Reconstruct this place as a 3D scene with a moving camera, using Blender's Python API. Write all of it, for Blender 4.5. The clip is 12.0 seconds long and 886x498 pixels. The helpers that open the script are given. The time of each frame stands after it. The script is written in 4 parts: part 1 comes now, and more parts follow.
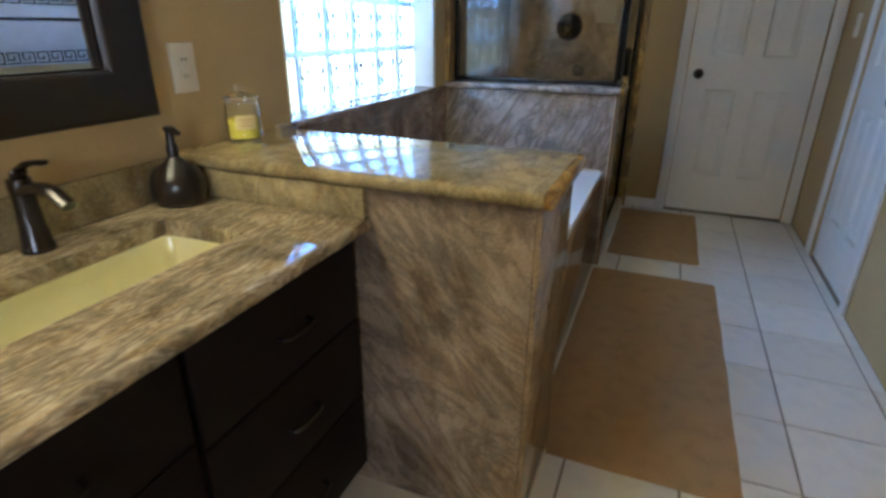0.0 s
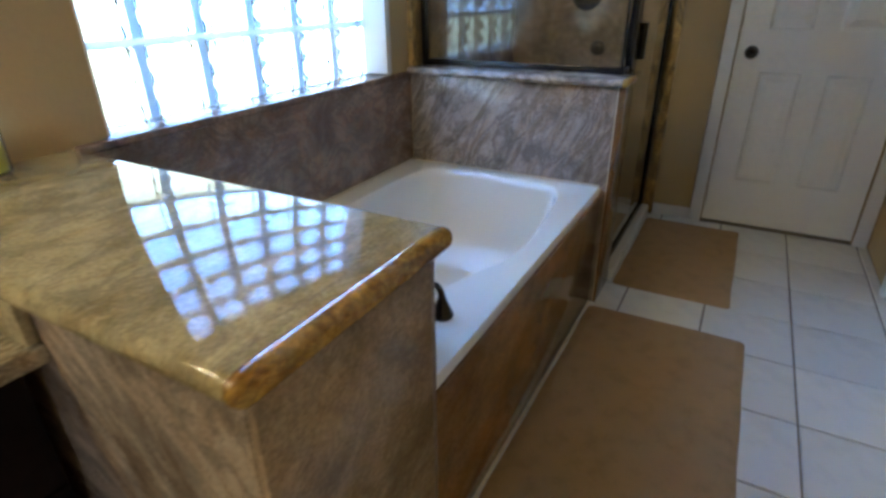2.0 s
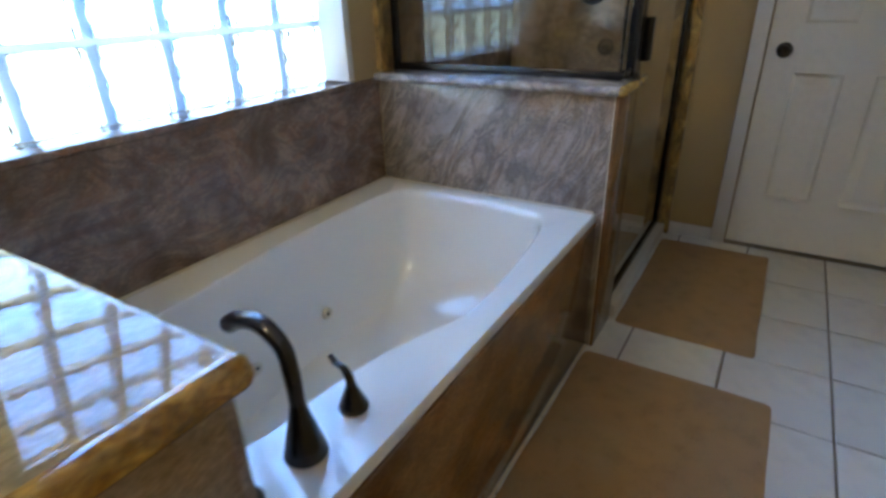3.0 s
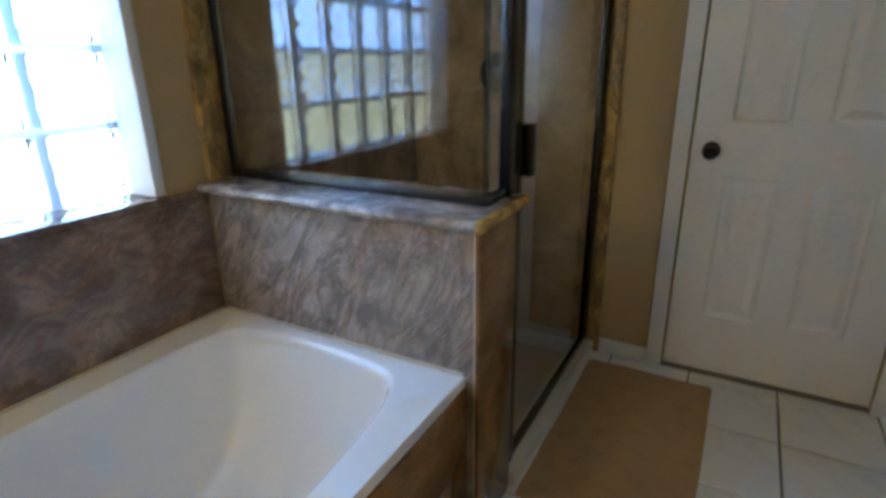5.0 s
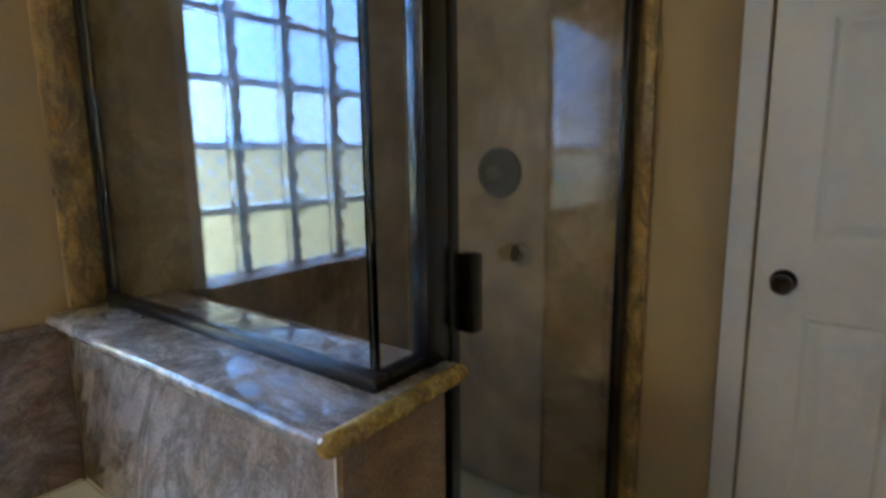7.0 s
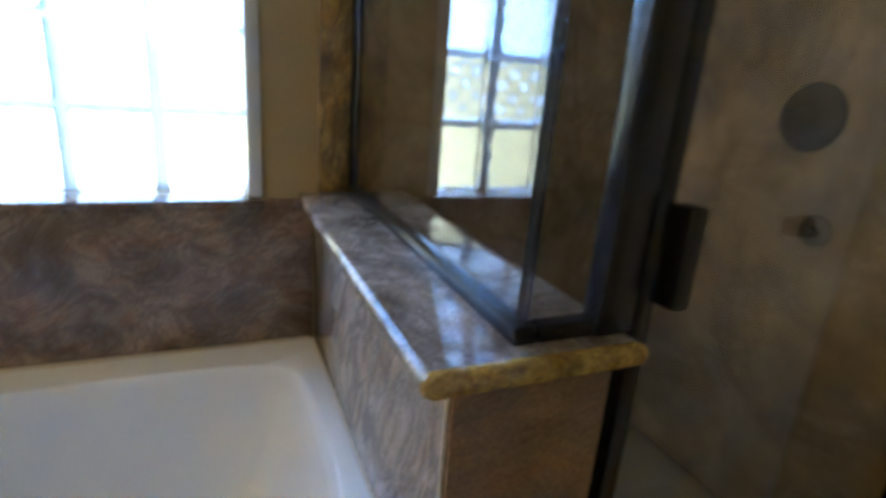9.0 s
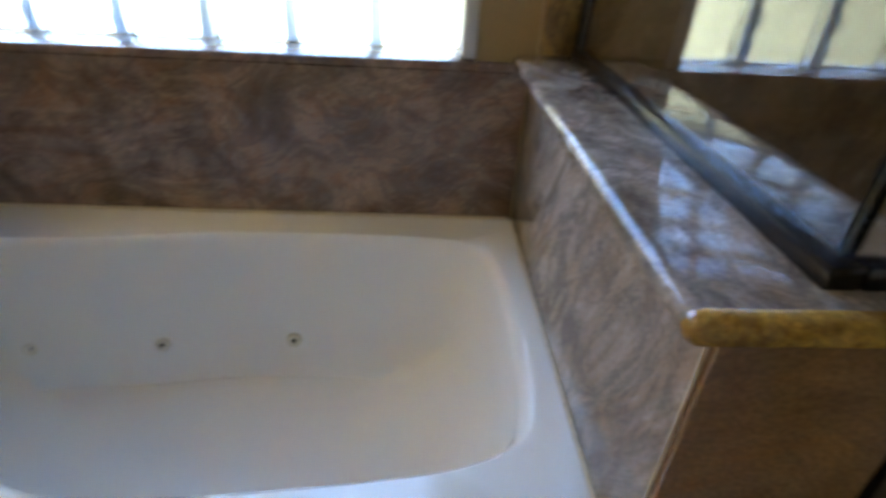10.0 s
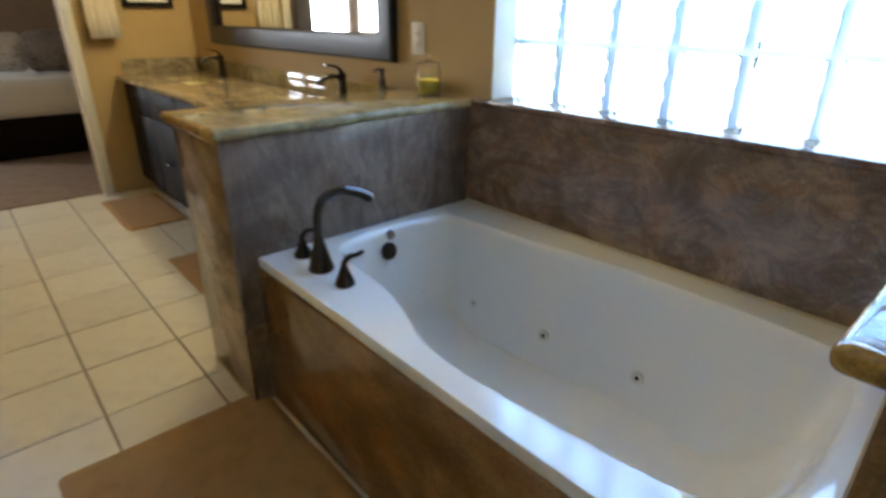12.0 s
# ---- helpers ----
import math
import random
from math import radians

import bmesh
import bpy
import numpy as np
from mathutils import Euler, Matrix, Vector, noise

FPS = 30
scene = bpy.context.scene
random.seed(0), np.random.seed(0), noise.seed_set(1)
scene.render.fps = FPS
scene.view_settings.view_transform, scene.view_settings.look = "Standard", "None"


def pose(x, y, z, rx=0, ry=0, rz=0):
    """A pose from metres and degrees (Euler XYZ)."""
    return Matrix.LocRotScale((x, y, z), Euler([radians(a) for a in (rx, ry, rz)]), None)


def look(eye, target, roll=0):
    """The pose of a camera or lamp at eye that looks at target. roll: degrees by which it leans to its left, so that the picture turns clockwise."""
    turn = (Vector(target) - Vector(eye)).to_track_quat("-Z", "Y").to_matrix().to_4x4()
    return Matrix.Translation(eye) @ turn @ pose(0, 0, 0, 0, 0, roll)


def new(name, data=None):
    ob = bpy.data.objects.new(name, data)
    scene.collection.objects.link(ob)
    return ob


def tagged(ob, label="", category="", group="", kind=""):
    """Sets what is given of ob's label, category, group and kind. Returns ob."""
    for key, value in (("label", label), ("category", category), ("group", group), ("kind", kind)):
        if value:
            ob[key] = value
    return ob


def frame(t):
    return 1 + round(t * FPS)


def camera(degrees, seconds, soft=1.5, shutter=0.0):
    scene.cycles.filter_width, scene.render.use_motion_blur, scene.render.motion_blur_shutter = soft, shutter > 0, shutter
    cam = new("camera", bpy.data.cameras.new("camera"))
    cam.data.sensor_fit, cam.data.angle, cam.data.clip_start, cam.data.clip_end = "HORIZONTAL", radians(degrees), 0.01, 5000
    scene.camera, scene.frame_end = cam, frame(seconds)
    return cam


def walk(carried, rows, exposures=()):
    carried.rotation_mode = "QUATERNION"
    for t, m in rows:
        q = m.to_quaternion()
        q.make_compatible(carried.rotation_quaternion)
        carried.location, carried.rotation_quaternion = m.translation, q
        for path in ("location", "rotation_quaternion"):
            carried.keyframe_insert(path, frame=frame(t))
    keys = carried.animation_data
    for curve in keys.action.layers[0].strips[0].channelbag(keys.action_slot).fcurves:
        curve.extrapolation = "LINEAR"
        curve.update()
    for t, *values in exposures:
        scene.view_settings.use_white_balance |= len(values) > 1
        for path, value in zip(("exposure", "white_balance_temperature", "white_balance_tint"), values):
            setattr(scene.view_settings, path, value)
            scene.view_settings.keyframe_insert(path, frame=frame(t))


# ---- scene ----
cam = camera(78.9, 12.0, soft=3.0, shutter=0.5)
PATH = [
    (0, (1.157, -1.412, 1.231), (0.459, 0.3, 0.468), 0.3),
    (0.5, (1.303, -1.226, 1.259), (0.498, 0.433, 0.486), -0.8),
    (1, (1.402, -1.009, 1.254), (0.5, 0.602, 0.486), -2.1),
    (1.5, (1.364, -0.795, 1.252), (0.469, 0.797, 0.436), -1.7),
    (2, (1.324, -0.646, 1.247), (0.451, 0.933, 0.386), -0.6),
    (2.5, (1.343, -0.429, 1.221), (0.372, 1.087, 0.349), -2.0),
    (4.5, (1.327, 0.223, 1.257), (0.437, 1.852, 0.514), -0.1),
    (5, (1.418, 0.411, 1.289), (0.492, 2.056, 0.629), -0.9),
    (5.5, (1.51, 0.601, 1.32), (0.504, 2.233, 0.751), -1.5),
    (6, (1.484, 0.758, 1.311), (0.45, 2.408, 0.853), -1.5),
    (6.5, (1.411, 0.9, 1.288), (0.355, 2.56, 0.928), -0.7),
    (8.5, (1.452, 1.246, 1.316), (-0.234, 2.215, 0.847), 1.8),
    (9, (1.401, 1.231, 1.258), (-0.344, 2.002, 0.658), 4.5),
    (9.5, (1.281, 1.228, 1.225), (-0.463, 1.707, 0.371), 4.8),
    (10, (1.258, 1.204, 1.21), (-0.44, 1.326, 0.161), 3.5),
    (10.5, (1.307, 1.281, 1.168), (-0.339, 0.827, 0.127), 1.7),
    (11, (1.335, 1.346, 1.157), (-0.154, 0.473, 0.146), -0.1),
    (11.5, (1.338, 1.428, 1.165), (0.038, 0.222, 0.241), -2.2),
    (12, (1.467, 1.495, 1.215), (0.239, 0.131, 0.42), 0.5),
]
EXPOSURES = [(0, -0.07, 5300, 11), (2.5, -0.01, 5400, 13), (4.5, 0.03, 5700, 12), (6.5, 0.02, 5700, 11), (8.5, 0.05, 5750, 12), (10.7, -0.08, 6450, 15), (12, 0.06, 6200, 10)]
walk(cam, [(t, look(eye, target, roll)) for t, eye, target, roll in PATH], EXPOSURES)

# ---- world and large lights ----
world = bpy.data.worlds.new("world")
scene.world = world
world.use_nodes = True
wn = world.node_tree.nodes
sky = wn.new("ShaderNodeTexSky")
sky.sky_type = "NISHITA"
sky.sun_disc = False
sky.sun_elevation = radians(48)
sky.sun_rotation = radians(100)
sky.air_density, sky.dust_density, sky.ozone_density = 1.0, 0.3, 3.0
wn["Background"].inputs["Strength"].default_value = 0.15
world.node_tree.links.new(sky.outputs["Color"], wn["Background"].inputs["Color"])

sun = new("sun", bpy.data.lights.new("sun", "SUN"))
sun.data.energy, sun.data.angle, sun.data.color = 4.0, radians(0.5), (1.0, 0.95, 0.86)
sun.matrix_world = look((10, -2, 11), (0, 0, 0))


def area_lamp(name, m, sx, sy, watts, color):
    lamp = new(name, bpy.data.lights.new(name, "AREA"))
    lamp.data.shape, lamp.data.size, lamp.data.size_y = "RECTANGLE", sx, sy
    lamp.data.energy, lamp.data.color = watts, color
    lamp.matrix_world = m
    return lamp


# daylight in the bedroom windows
area_lamp("bedroom_daylight", look((4.25, -7.5, 1.5), (3.2, 0, 1.2)), 2.2, 1.5, 330, (0.9, 0.95, 1.0))


# ---- materials ----
def material(name, color=(0.5, 0.5, 0.5), rough=0.5, metal=0.0, coat=0.0, bump=0.0, scale=60.0, vary=0.0, detail=6):
    """A plain painted, metal or ceramic surface with fine grain: colour varies by `vary`, relief by `bump`."""
    m = bpy.data.materials.new(name)
    m.use_nodes = True
    nt = m.node_tree
    b = nt.nodes["Principled BSDF"]
    b.inputs["Base Color"].default_value = (*color, 1)
    b.inputs["Roughness"].default_value = rough
    b.inputs["Metallic"].default_value = metal
    b.inputs["Coat Weight"].default_value = coat
    b.inputs["Coat Roughness"].default_value = 0.08
    co = nt.nodes.new("ShaderNodeTexCoord")
    if vary:
        big, small = nt.nodes.new("ShaderNodeTexNoise"), nt.nodes.new("ShaderNodeTexNoise")
        big.inputs["Scale"].default_value, small.inputs["Scale"].default_value = scale * 0.06, scale
        small.inputs["Detail"].default_value = detail
        add = nt.nodes.new("ShaderNodeMath")
        add.operation = "ADD"
        ramp = nt.nodes.new("ShaderNodeValToRGB")
        ramp.color_ramp.elements[0].position, ramp.color_ramp.elements[1].position = 0.7, 1.0
        ramp.color_ramp.elements[0].color = (*[c * (1 - vary) for c in color], 1)
        ramp.color_ramp.elements[1].color = (*[min(1, c * (1 + vary)) for c in color], 1)
        for n in (big, small):
            nt.links.new(co.outputs["Object"], n.inputs["Vector"])
        nt.links.new(big.outputs["Fac"], add.inputs[0])
        nt.links.new(small.outputs["Fac"], add.inputs[1])
        nt.links.new(add.outputs[0], ramp.inputs["Fac"])
        nt.links.new(ramp.outputs["Color"], b.inputs["Base Color"])
    if bump:
        bn, bu = nt.nodes.new("ShaderNodeTexNoise"), nt.nodes.new("ShaderNodeBump")
        bn.inputs["Scale"].default_value, bn.inputs["Detail"].default_value = scale, detail
        bu.inputs["Strength"].default_value, bu.inputs["Distance"].default_value = bump, 0.004
        nt.links.new(co.outputs["Object"], bn.inputs["Vector"])
        nt.links.new(bn.outputs["Fac"], bu.inputs["Height"])
        nt.links.new(bu.outputs["Normal"], b.inputs["Normal"])
    return m


def stone(name, stops, squeeze=(1, 1, 1), turn=(0, 0, 0), scale=3.0, warp=0.6, rough=0.12, veins=0.5, vein_color=(0.06, 0.05, 0.045), patch=0.28, slant=False, fine=0.7):
    """Polished granite: drifting bands of several colours, drawn out along one way, with dark thin veins and fine grain."""
    m = bpy.data.materials.new(name)
    m.use_nodes = True
    nt = m.node_tree
    b = nt.nodes["Principled BSDF"]
    co, mp = nt.nodes.new("ShaderNodeTexCoord"), nt.nodes.new("ShaderNodeMapping")
    mp.inputs["Rotation"].default_value = [radians(a) for a in turn]
    mp.inputs["Scale"].default_value = squeeze
    if slant:
        mp.vector_type = "TEXTURE"
        mp.inputs["Scale"].default_value = [1 / s for s in squeeze]
    nt.links.new(co.outputs["Object"], mp.inputs["Vector"])
    band = nt.nodes.new("ShaderNodeTexNoise")
    band.inputs["Scale"].default_value, band.inputs["Detail"].default_value = scale, 9
    band.inputs["Roughness"].default_value, band.inputs["Distortion"].default_value = fine, warp
    nt.links.new(mp.outputs["Vector"], band.inputs["Vector"])
    ramp = nt.nodes.new("ShaderNodeValToRGB")
    els = ramp.color_ramp.elements
    while len(els) < len(stops):
        els.new(0.5)
    for e, (p, c) in zip(els, stops):
        e.position, e.color = p, (*c, 1)
    nt.links.new(band.outputs["Fac"], ramp.inputs["Fac"])
    vein = nt.nodes.new("ShaderNodeTexNoise")
    vein.inputs["Scale"].default_value, vein.inputs["Detail"].default_value = scale * 1.7, 7
    vein.inputs["Roughness"].default_value, vein.inputs["Distortion"].default_value = 0.68, warp * 1.4
    nt.links.new(mp.outputs["Vector"], vein.inputs["Vector"])
    thin = nt.nodes.new("ShaderNodeValToRGB")
    t = thin.color_ramp.elements
    t[0].position, t[0].color = 0.40, (1, 1, 1, 1)
    t[1].position, t[1].color = 0.56, (1, 1, 1, 1)
    mid = t.new(0.475)
    mid.color = (1 - veins, 1 - veins, 1 - veins, 1)
    nt.links.new(vein.outputs["Fac"], thin.inputs["Fac"])
    dark = nt.nodes.new("ShaderNodeMix")
    dark.data_type = "RGBA"
    dark.inputs[6].default_value = (*vein_color, 1)
    nt.links.new(thin.outputs["Color"], dark.inputs[0])
    nt.links.new(ramp.outputs["Color"], dark.inputs[7])
    grain = nt.nodes.new("ShaderNodeTexNoise")
    grain.inputs["Scale"].default_value, grain.inputs["Detail"].default_value = 160, 3
    nt.links.new(co.outputs["Object"], grain.inputs["Vector"])
    speck = nt.nodes.new("ShaderNodeMapRange")
    speck.inputs[1].default_value, speck.inputs[2].default_value = 0.3, 0.7
    speck.inputs[3].default_value, speck.inputs[4].default_value = 0.78, 1.2
    nt.links.new(grain.outputs["Fac"], speck.inputs[0])
    mul = nt.nodes.new("ShaderNodeMix")
    mul.data_type, mul.blend_type = "RGBA", "MULTIPLY"
    mul.inputs[0].default_value = 1.0
    nt.links.new(dark.outputs[2], mul.inputs[6])
    nt.links.new(speck.outputs[0], mul.inputs[7])
    cloud = nt.nodes.new("ShaderNodeTexNoise")
    cloud.inputs["Scale"].default_value, cloud.inputs["Detail"].default_value = scale * 1.3, 4
    cloud.inputs["Distortion"].default_value = 1.6
    nt.links.new(co.outputs["Object"], cloud.inputs["Vector"])
    drift = nt.nodes.new("ShaderNodeMapRange")
    drift.inputs[1].default_value, drift.inputs[2].default_value = 0.32, 0.68
    drift.inputs[3].default_value, drift.inputs[4].default_value = 1 - patch, 1 + patch
    nt.links.new(cloud.outputs["Fac"], drift.inputs[0])
    mul2 = nt.nodes.new("ShaderNodeMix")
    mul2.data_type, mul2.blend_type = "RGBA", "MULTIPLY"
    mul2.inputs[0].default_value = 1.0
    nt.links.new(mul.outputs[2], mul2.inputs[6])
    nt.links.new(drift.outputs[0], mul2.inputs[7])
    nt.links.new(mul2.outputs[2], b.inputs["Base Color"])
    worn = nt.nodes.new("ShaderNodeMapRange")
    worn.inputs[3].default_value, worn.inputs[4].default_value = rough * 0.7, rough * 1.4
    nt.links.new(cloud.outputs["Fac"], worn.inputs[0])
    nt.links.new(worn.outputs[0], b.inputs["Roughness"])
    return m


PAINT = material("wall_paint", (0.475, 0.335, 0.15), 0.75, bump=0.25, scale=90, vary=0.03)
CEIL = material("ceiling_paint", (0.75, 0.72, 0.66), 0.9, bump=0.3, scale=70, vary=0.02)
WHITE = material("white_paint", (0.74, 0.71, 0.65), 0.38, bump=0.06, scale=30, vary=0.03)
TUB = material("tub_acrylic", (0.84, 0.80, 0.71), 0.12, coat=0.5)
BRONZE = material("oiled_bronze", (0.026, 0.019, 0.016), 0.26, metal=0.5, coat=0.4, bump=0.03, scale=120)
FRAME = material("bronze_frame", (0.009, 0.008, 0.009), 0.24)
FRAME.node_tree.nodes["Principled BSDF"].inputs["Specular IOR Level"].default_value = 0.5
TILE = material("cream_tile", (0.70, 0.665, 0.585), 0.28, bump=0.08, scale=14, vary=0.07)
GROUT = material("grout", (0.26, 0.21, 0.16), 0.9, bump=0.3, scale=200)
MORTAR = material("block_mortar", (0.72, 0.83, 0.95), 0.8, bump=0.2, scale=150)
MORTAR.node_tree.nodes["Principled BSDF"].inputs["Transmission Weight"].default_value = 0.46
MORTAR.node_tree.nodes["Principled BSDF"].inputs["IOR"].default_value = 1.1
MAT = material("bath_mat_pile", (0.39, 0.242, 0.108), 0.95, bump=1.0, scale=260, vary=0.12)
WOOD = material("espresso_wood", (0.007, 0.004, 0.0032), 0.55, bump=0.1, scale=40, vary=0.3)
WOOD.node_tree.nodes["Principled BSDF"].inputs["Specular IOR Level"].default_value = 0.13
LACQUER = material("lacquered_dark_wood", (0.010, 0.006, 0.005), 0.34, bump=0.06, scale=40, vary=0.3)
SINK = material("sink_china", (0.79, 0.75, 0.44), 0.1, coat=0.6)
MIRROR = material("mirror_silver", (0.92, 0.93, 0.93), 0.015, metal=1.0)
PAN = material("shower_pan", (0.62, 0.58, 0.48), 0.4, bump=0.1, scale=60, vary=0.04)
CARPET = material("bedroom_carpet", (0.22, 0.15, 0.10), 0.95, bump=1.0, scale=200, vary=0.2)
LINEN = material("bed_linen", (0.82, 0.82, 0.80), 0.85, bump=0.3, scale=40, vary=0.04)
PLASTIC = material("ivory_plastic", (0.72, 0.66, 0.54), 0.4)
GRASS = material("dry_grass", (0.23, 0.22, 0.06), 0.95, bump=0.8, scale=3, vary=0.4)
SOAP = material("dark_glaze", (0.012, 0.009, 0.008), 0.28)
CREAM = material("cream_towel", (0.74, 0.66, 0.52), 0.95, bump=0.8, scale=250, vary=0.05)
TOWEL = material("white_towel", (0.45, 0.43, 0.42), 0.95, bump=0.8, scale=250, vary=0.05)

WARM = [(0.30, (0.134, 0.071, 0.043)), (0.42, (0.22, 0.136, 0.089)), (0.51, (0.299, 0.212, 0.154)), (0.58, (0.268, 0.153, 0.091)), (0.70, (0.439, 0.342, 0.257))]
# same stone as the splash, with warm bounce light and shade mixed into the colours
WARM_SHADE = [(0.28, (0.10, 0.042, 0.012)), (0.42, (0.20, 0.095, 0.030)), (0.52, (0.27, 0.148, 0.060)), (0.62, (0.27, 0.125, 0.034)), (0.76, (0.35, 0.21, 0.092))]
SLATE = [(0.28, (0.102, 0.07, 0.047)), (0.41, (0.184, 0.135, 0.099)), (0.5, (0.265, 0.205, 0.159)), (0.6, (0.214, 0.153, 0.112)), (0.74, (0.347, 0.279, 0.228))]
ASH = [(0.28, (0.145, 0.106, 0.07)), (0.41, (0.271, 0.211, 0.155)), (0.5, (0.387, 0.326, 0.27)), (0.6, (0.33, 0.245, 0.17)), (0.74, (0.455, 0.394, 0.34))]
GOLD = [(0.26, (0.156, 0.114, 0.041)), (0.4, (0.312, 0.238, 0.103)), (0.5, (0.409, 0.333, 0.175)), (0.6, (0.341, 0.254, 0.113)), (0.74, (0.469, 0.407, 0.258))]
SAND = [(0.26, (0.21, 0.148, 0.072)), (0.4, (0.346, 0.259, 0.137)), (0.5, (0.463, 0.395, 0.273)), (0.6, (0.394, 0.295, 0.168)), (0.74, (0.552, 0.49, 0.367))]
SPLASH = stone("granite_splash", WARM, (1, 0.9, 1.2), (35, 0, 0), 3.0, 1.5, 0.13, 0.45, patch=0.32)
LEDGE = stone("granite_panel", ASH, (2.0, 1.1, 0.6), (0, 32, 0), 2.9, 1.1, 0.12, 0.5, patch=0.24, slant=True)
TAN = [(0.28, (0.150, 0.100, 0.055)), (0.41, (0.285, 0.208, 0.128)), (0.5, (0.40, 0.318, 0.225)), (0.6, (0.335, 0.232, 0.135)), (0.74, (0.47, 0.385, 0.285))]
PONY = stone("granite_pony", TAN, (1.5, 1.0, 0.65), (0, -40, 0), 1.7, 2.6, 0.10, 0.5, patch=0.38, slant=True, fine=0.67)
BACK = stone("granite_tub_end", SLATE, (1.7, 1.1, 0.6), (0, -65, 0), 2.6, 1.8, 0.12, 0.3)
SHELF = stone("granite_shelf", ASH, (0.8, 1.3, 1), (0, 0, 25), 5.0, 0.7, 0.02, 0.5)
COUNTER = stone("granite_counter", SAND, (4.6, 0.9, 1), (0, 0, 10), 4.6, 1.5, 0.03, 0.62, (0.07, 0.042, 0.022), 0.36, fine=0.66)
CAP = stone("granite_cap", GOLD, (1.5, 0.9, 1), (0, 0, 38), 3.0, 1.0, 0.03, 0.35, patch=0.26)
CAP.node_tree.nodes["Principled BSDF"].inputs["Specular IOR Level"].default_value = 0.32
AMBER = [(0.28, (0.15, 0.075, 0.019)), (0.42, (0.338, 0.188, 0.044)), (0.52, (0.5, 0.325, 0.1)), (0.62, (0.375, 0.2, 0.044)), (0.76, (0.55, 0.388, 0.163))]
RUSTY = [(0.28, (0.12, 0.055, 0.010)), (0.42, (0.33, 0.17, 0.025)), (0.52, (0.50, 0.30, 0.055)), (0.62, (0.40, 0.20, 0.025)), (0.76, (0.56, 0.38, 0.12))]
NOSING = stone("granite_nosing", RUSTY, (1.2, 1.2, 1.2), (0, 0, 0), 14.0, 0.8, 0.08, 0.4)
APRON_SHADED = stone("granite_apron_shaded", WARM_SHADE, (1, 0.7, 1.3), (25, 0, 0), 2.2, 0.7, 0.10, 0.2)
STRIP = stone("granite_strip", AMBER, (1.5, 1.5, 0.5), (10, 0, 0), 6.0, 0.9, 0.3, 0.6)
OLIVE = [(0.28, (0.16, 0.10, 0.05)), (0.42, (0.27, 0.185, 0.10)), (0.52, (0.38, 0.275, 0.165)), (0.62, (0.315, 0.21, 0.11)), (0.76, (0.46, 0.345, 0.225))]
# end stone lightened towards olive: yellow vanity lamplight is put into the colour
PONY_END_LIT = stone("granite_end_lit", OLIVE, (1, 0.8, 1.2), (25, 0, 0), 2.6, 0.9, 0.10, 0.25)
SHOWER = stone("granite_shower", OLIVE, (1, 1, 0.9), (20, 30, 0), 2.0, 0.8, 0.05, 0.3)


def glass(name, rough=0.0, ior=1.45, tint=(1, 1, 1), wave=0.0, scale=20.0):
    m = bpy.data.materials.new(name)
    m.use_nodes = True
    nt = m.node_tree
    b = nt.nodes["Principled BSDF"]
    b.inputs["Base Color"].default_value = (*tint, 1)
    b.inputs["Roughness"].default_value, b.inputs["IOR"].default_value = rough, ior
    b.inputs["Transmission Weight"].default_value = 1.0
    if wave:
        co, bn, bu = (nt.nodes.new(k) for k in ("ShaderNodeTexCoord", "ShaderNodeTexNoise", "ShaderNodeBump"))
        bn.inputs["Scale"].default_value, bn.inputs["Detail"].default_value = scale, 1
        bu.inputs["Strength"].default_value, bu.inputs["Distance"].default_value = 1.0, wave
        nt.links.new(co.outputs["Object"], bn.inputs["Vector"])
        nt.links.new(bn.outputs["Fac"], bu.inputs["Height"])
        nt.links.new(bu.outputs["Normal"], b.inputs["Normal"])
    return m


BLOCK_WAVY = glass("wavy_block_glass", 0.03, 1.42, (0.93, 0.97, 1.0), 0.002, 26)


def diagonal_waves(m, size, distance):
    """Two crossing sets of moulded waves, slantwise over the blocks, on top of the glass's own ripple."""
    nt = m.node_tree
    b = nt.nodes["Principled BSDF"]
    old = b.inputs["Normal"].links[0].from_node
    co = nt.nodes.new("ShaderNodeTexCoord")
    add = nt.nodes.new("ShaderNodeMath")
    add.operation = "ADD"
    for k, s in enumerate((1, -1)):
        mp, wv = nt.nodes.new("ShaderNodeMapping"), nt.nodes.new("ShaderNodeTexWave")
        mp.inputs["Scale"].default_value = (0, s, 1)
        wv.bands_direction = "DIAGONAL"
        wv.inputs["Scale"].default_value = size
        wv.inputs["Distortion"].default_value, wv.inputs["Detail"].default_value = 1.2, 1
        nt.links.new(co.outputs["Object"], mp.inputs["Vector"])
        nt.links.new(mp.outputs["Vector"], wv.inputs["Vector"])
        nt.links.new(wv.outputs["Fac"], add.inputs[k])
    bu = nt.nodes.new("ShaderNodeBump")
    bu.inputs["Distance"].default_value = distance
    nt.links.new(add.outputs[0], bu.inputs["Height"])
    nt.links.new(old.outputs["Normal"], bu.inputs["Normal"])
    nt.links.new(bu.outputs["Normal"], b.inputs["Normal"])


diagonal_waves(BLOCK_WAVY, 9.0, 0.0028)

# the pattern is moulded into the outer face; the face towards the room is smooth
bt = BLOCK_WAVY.node_tree
bco, bsep, bout = (bt.nodes.new(k) for k in ("ShaderNodeTexCoord", "ShaderNodeSeparateXYZ", "ShaderNodeMath"))
bout.operation = "LESS_THAN"
bout.inputs[1].default_value = -0.06
bt.links.new(bco.outputs["Object"], bsep.inputs[0])
bt.links.new(bsep.outputs["X"], bout.inputs[0])
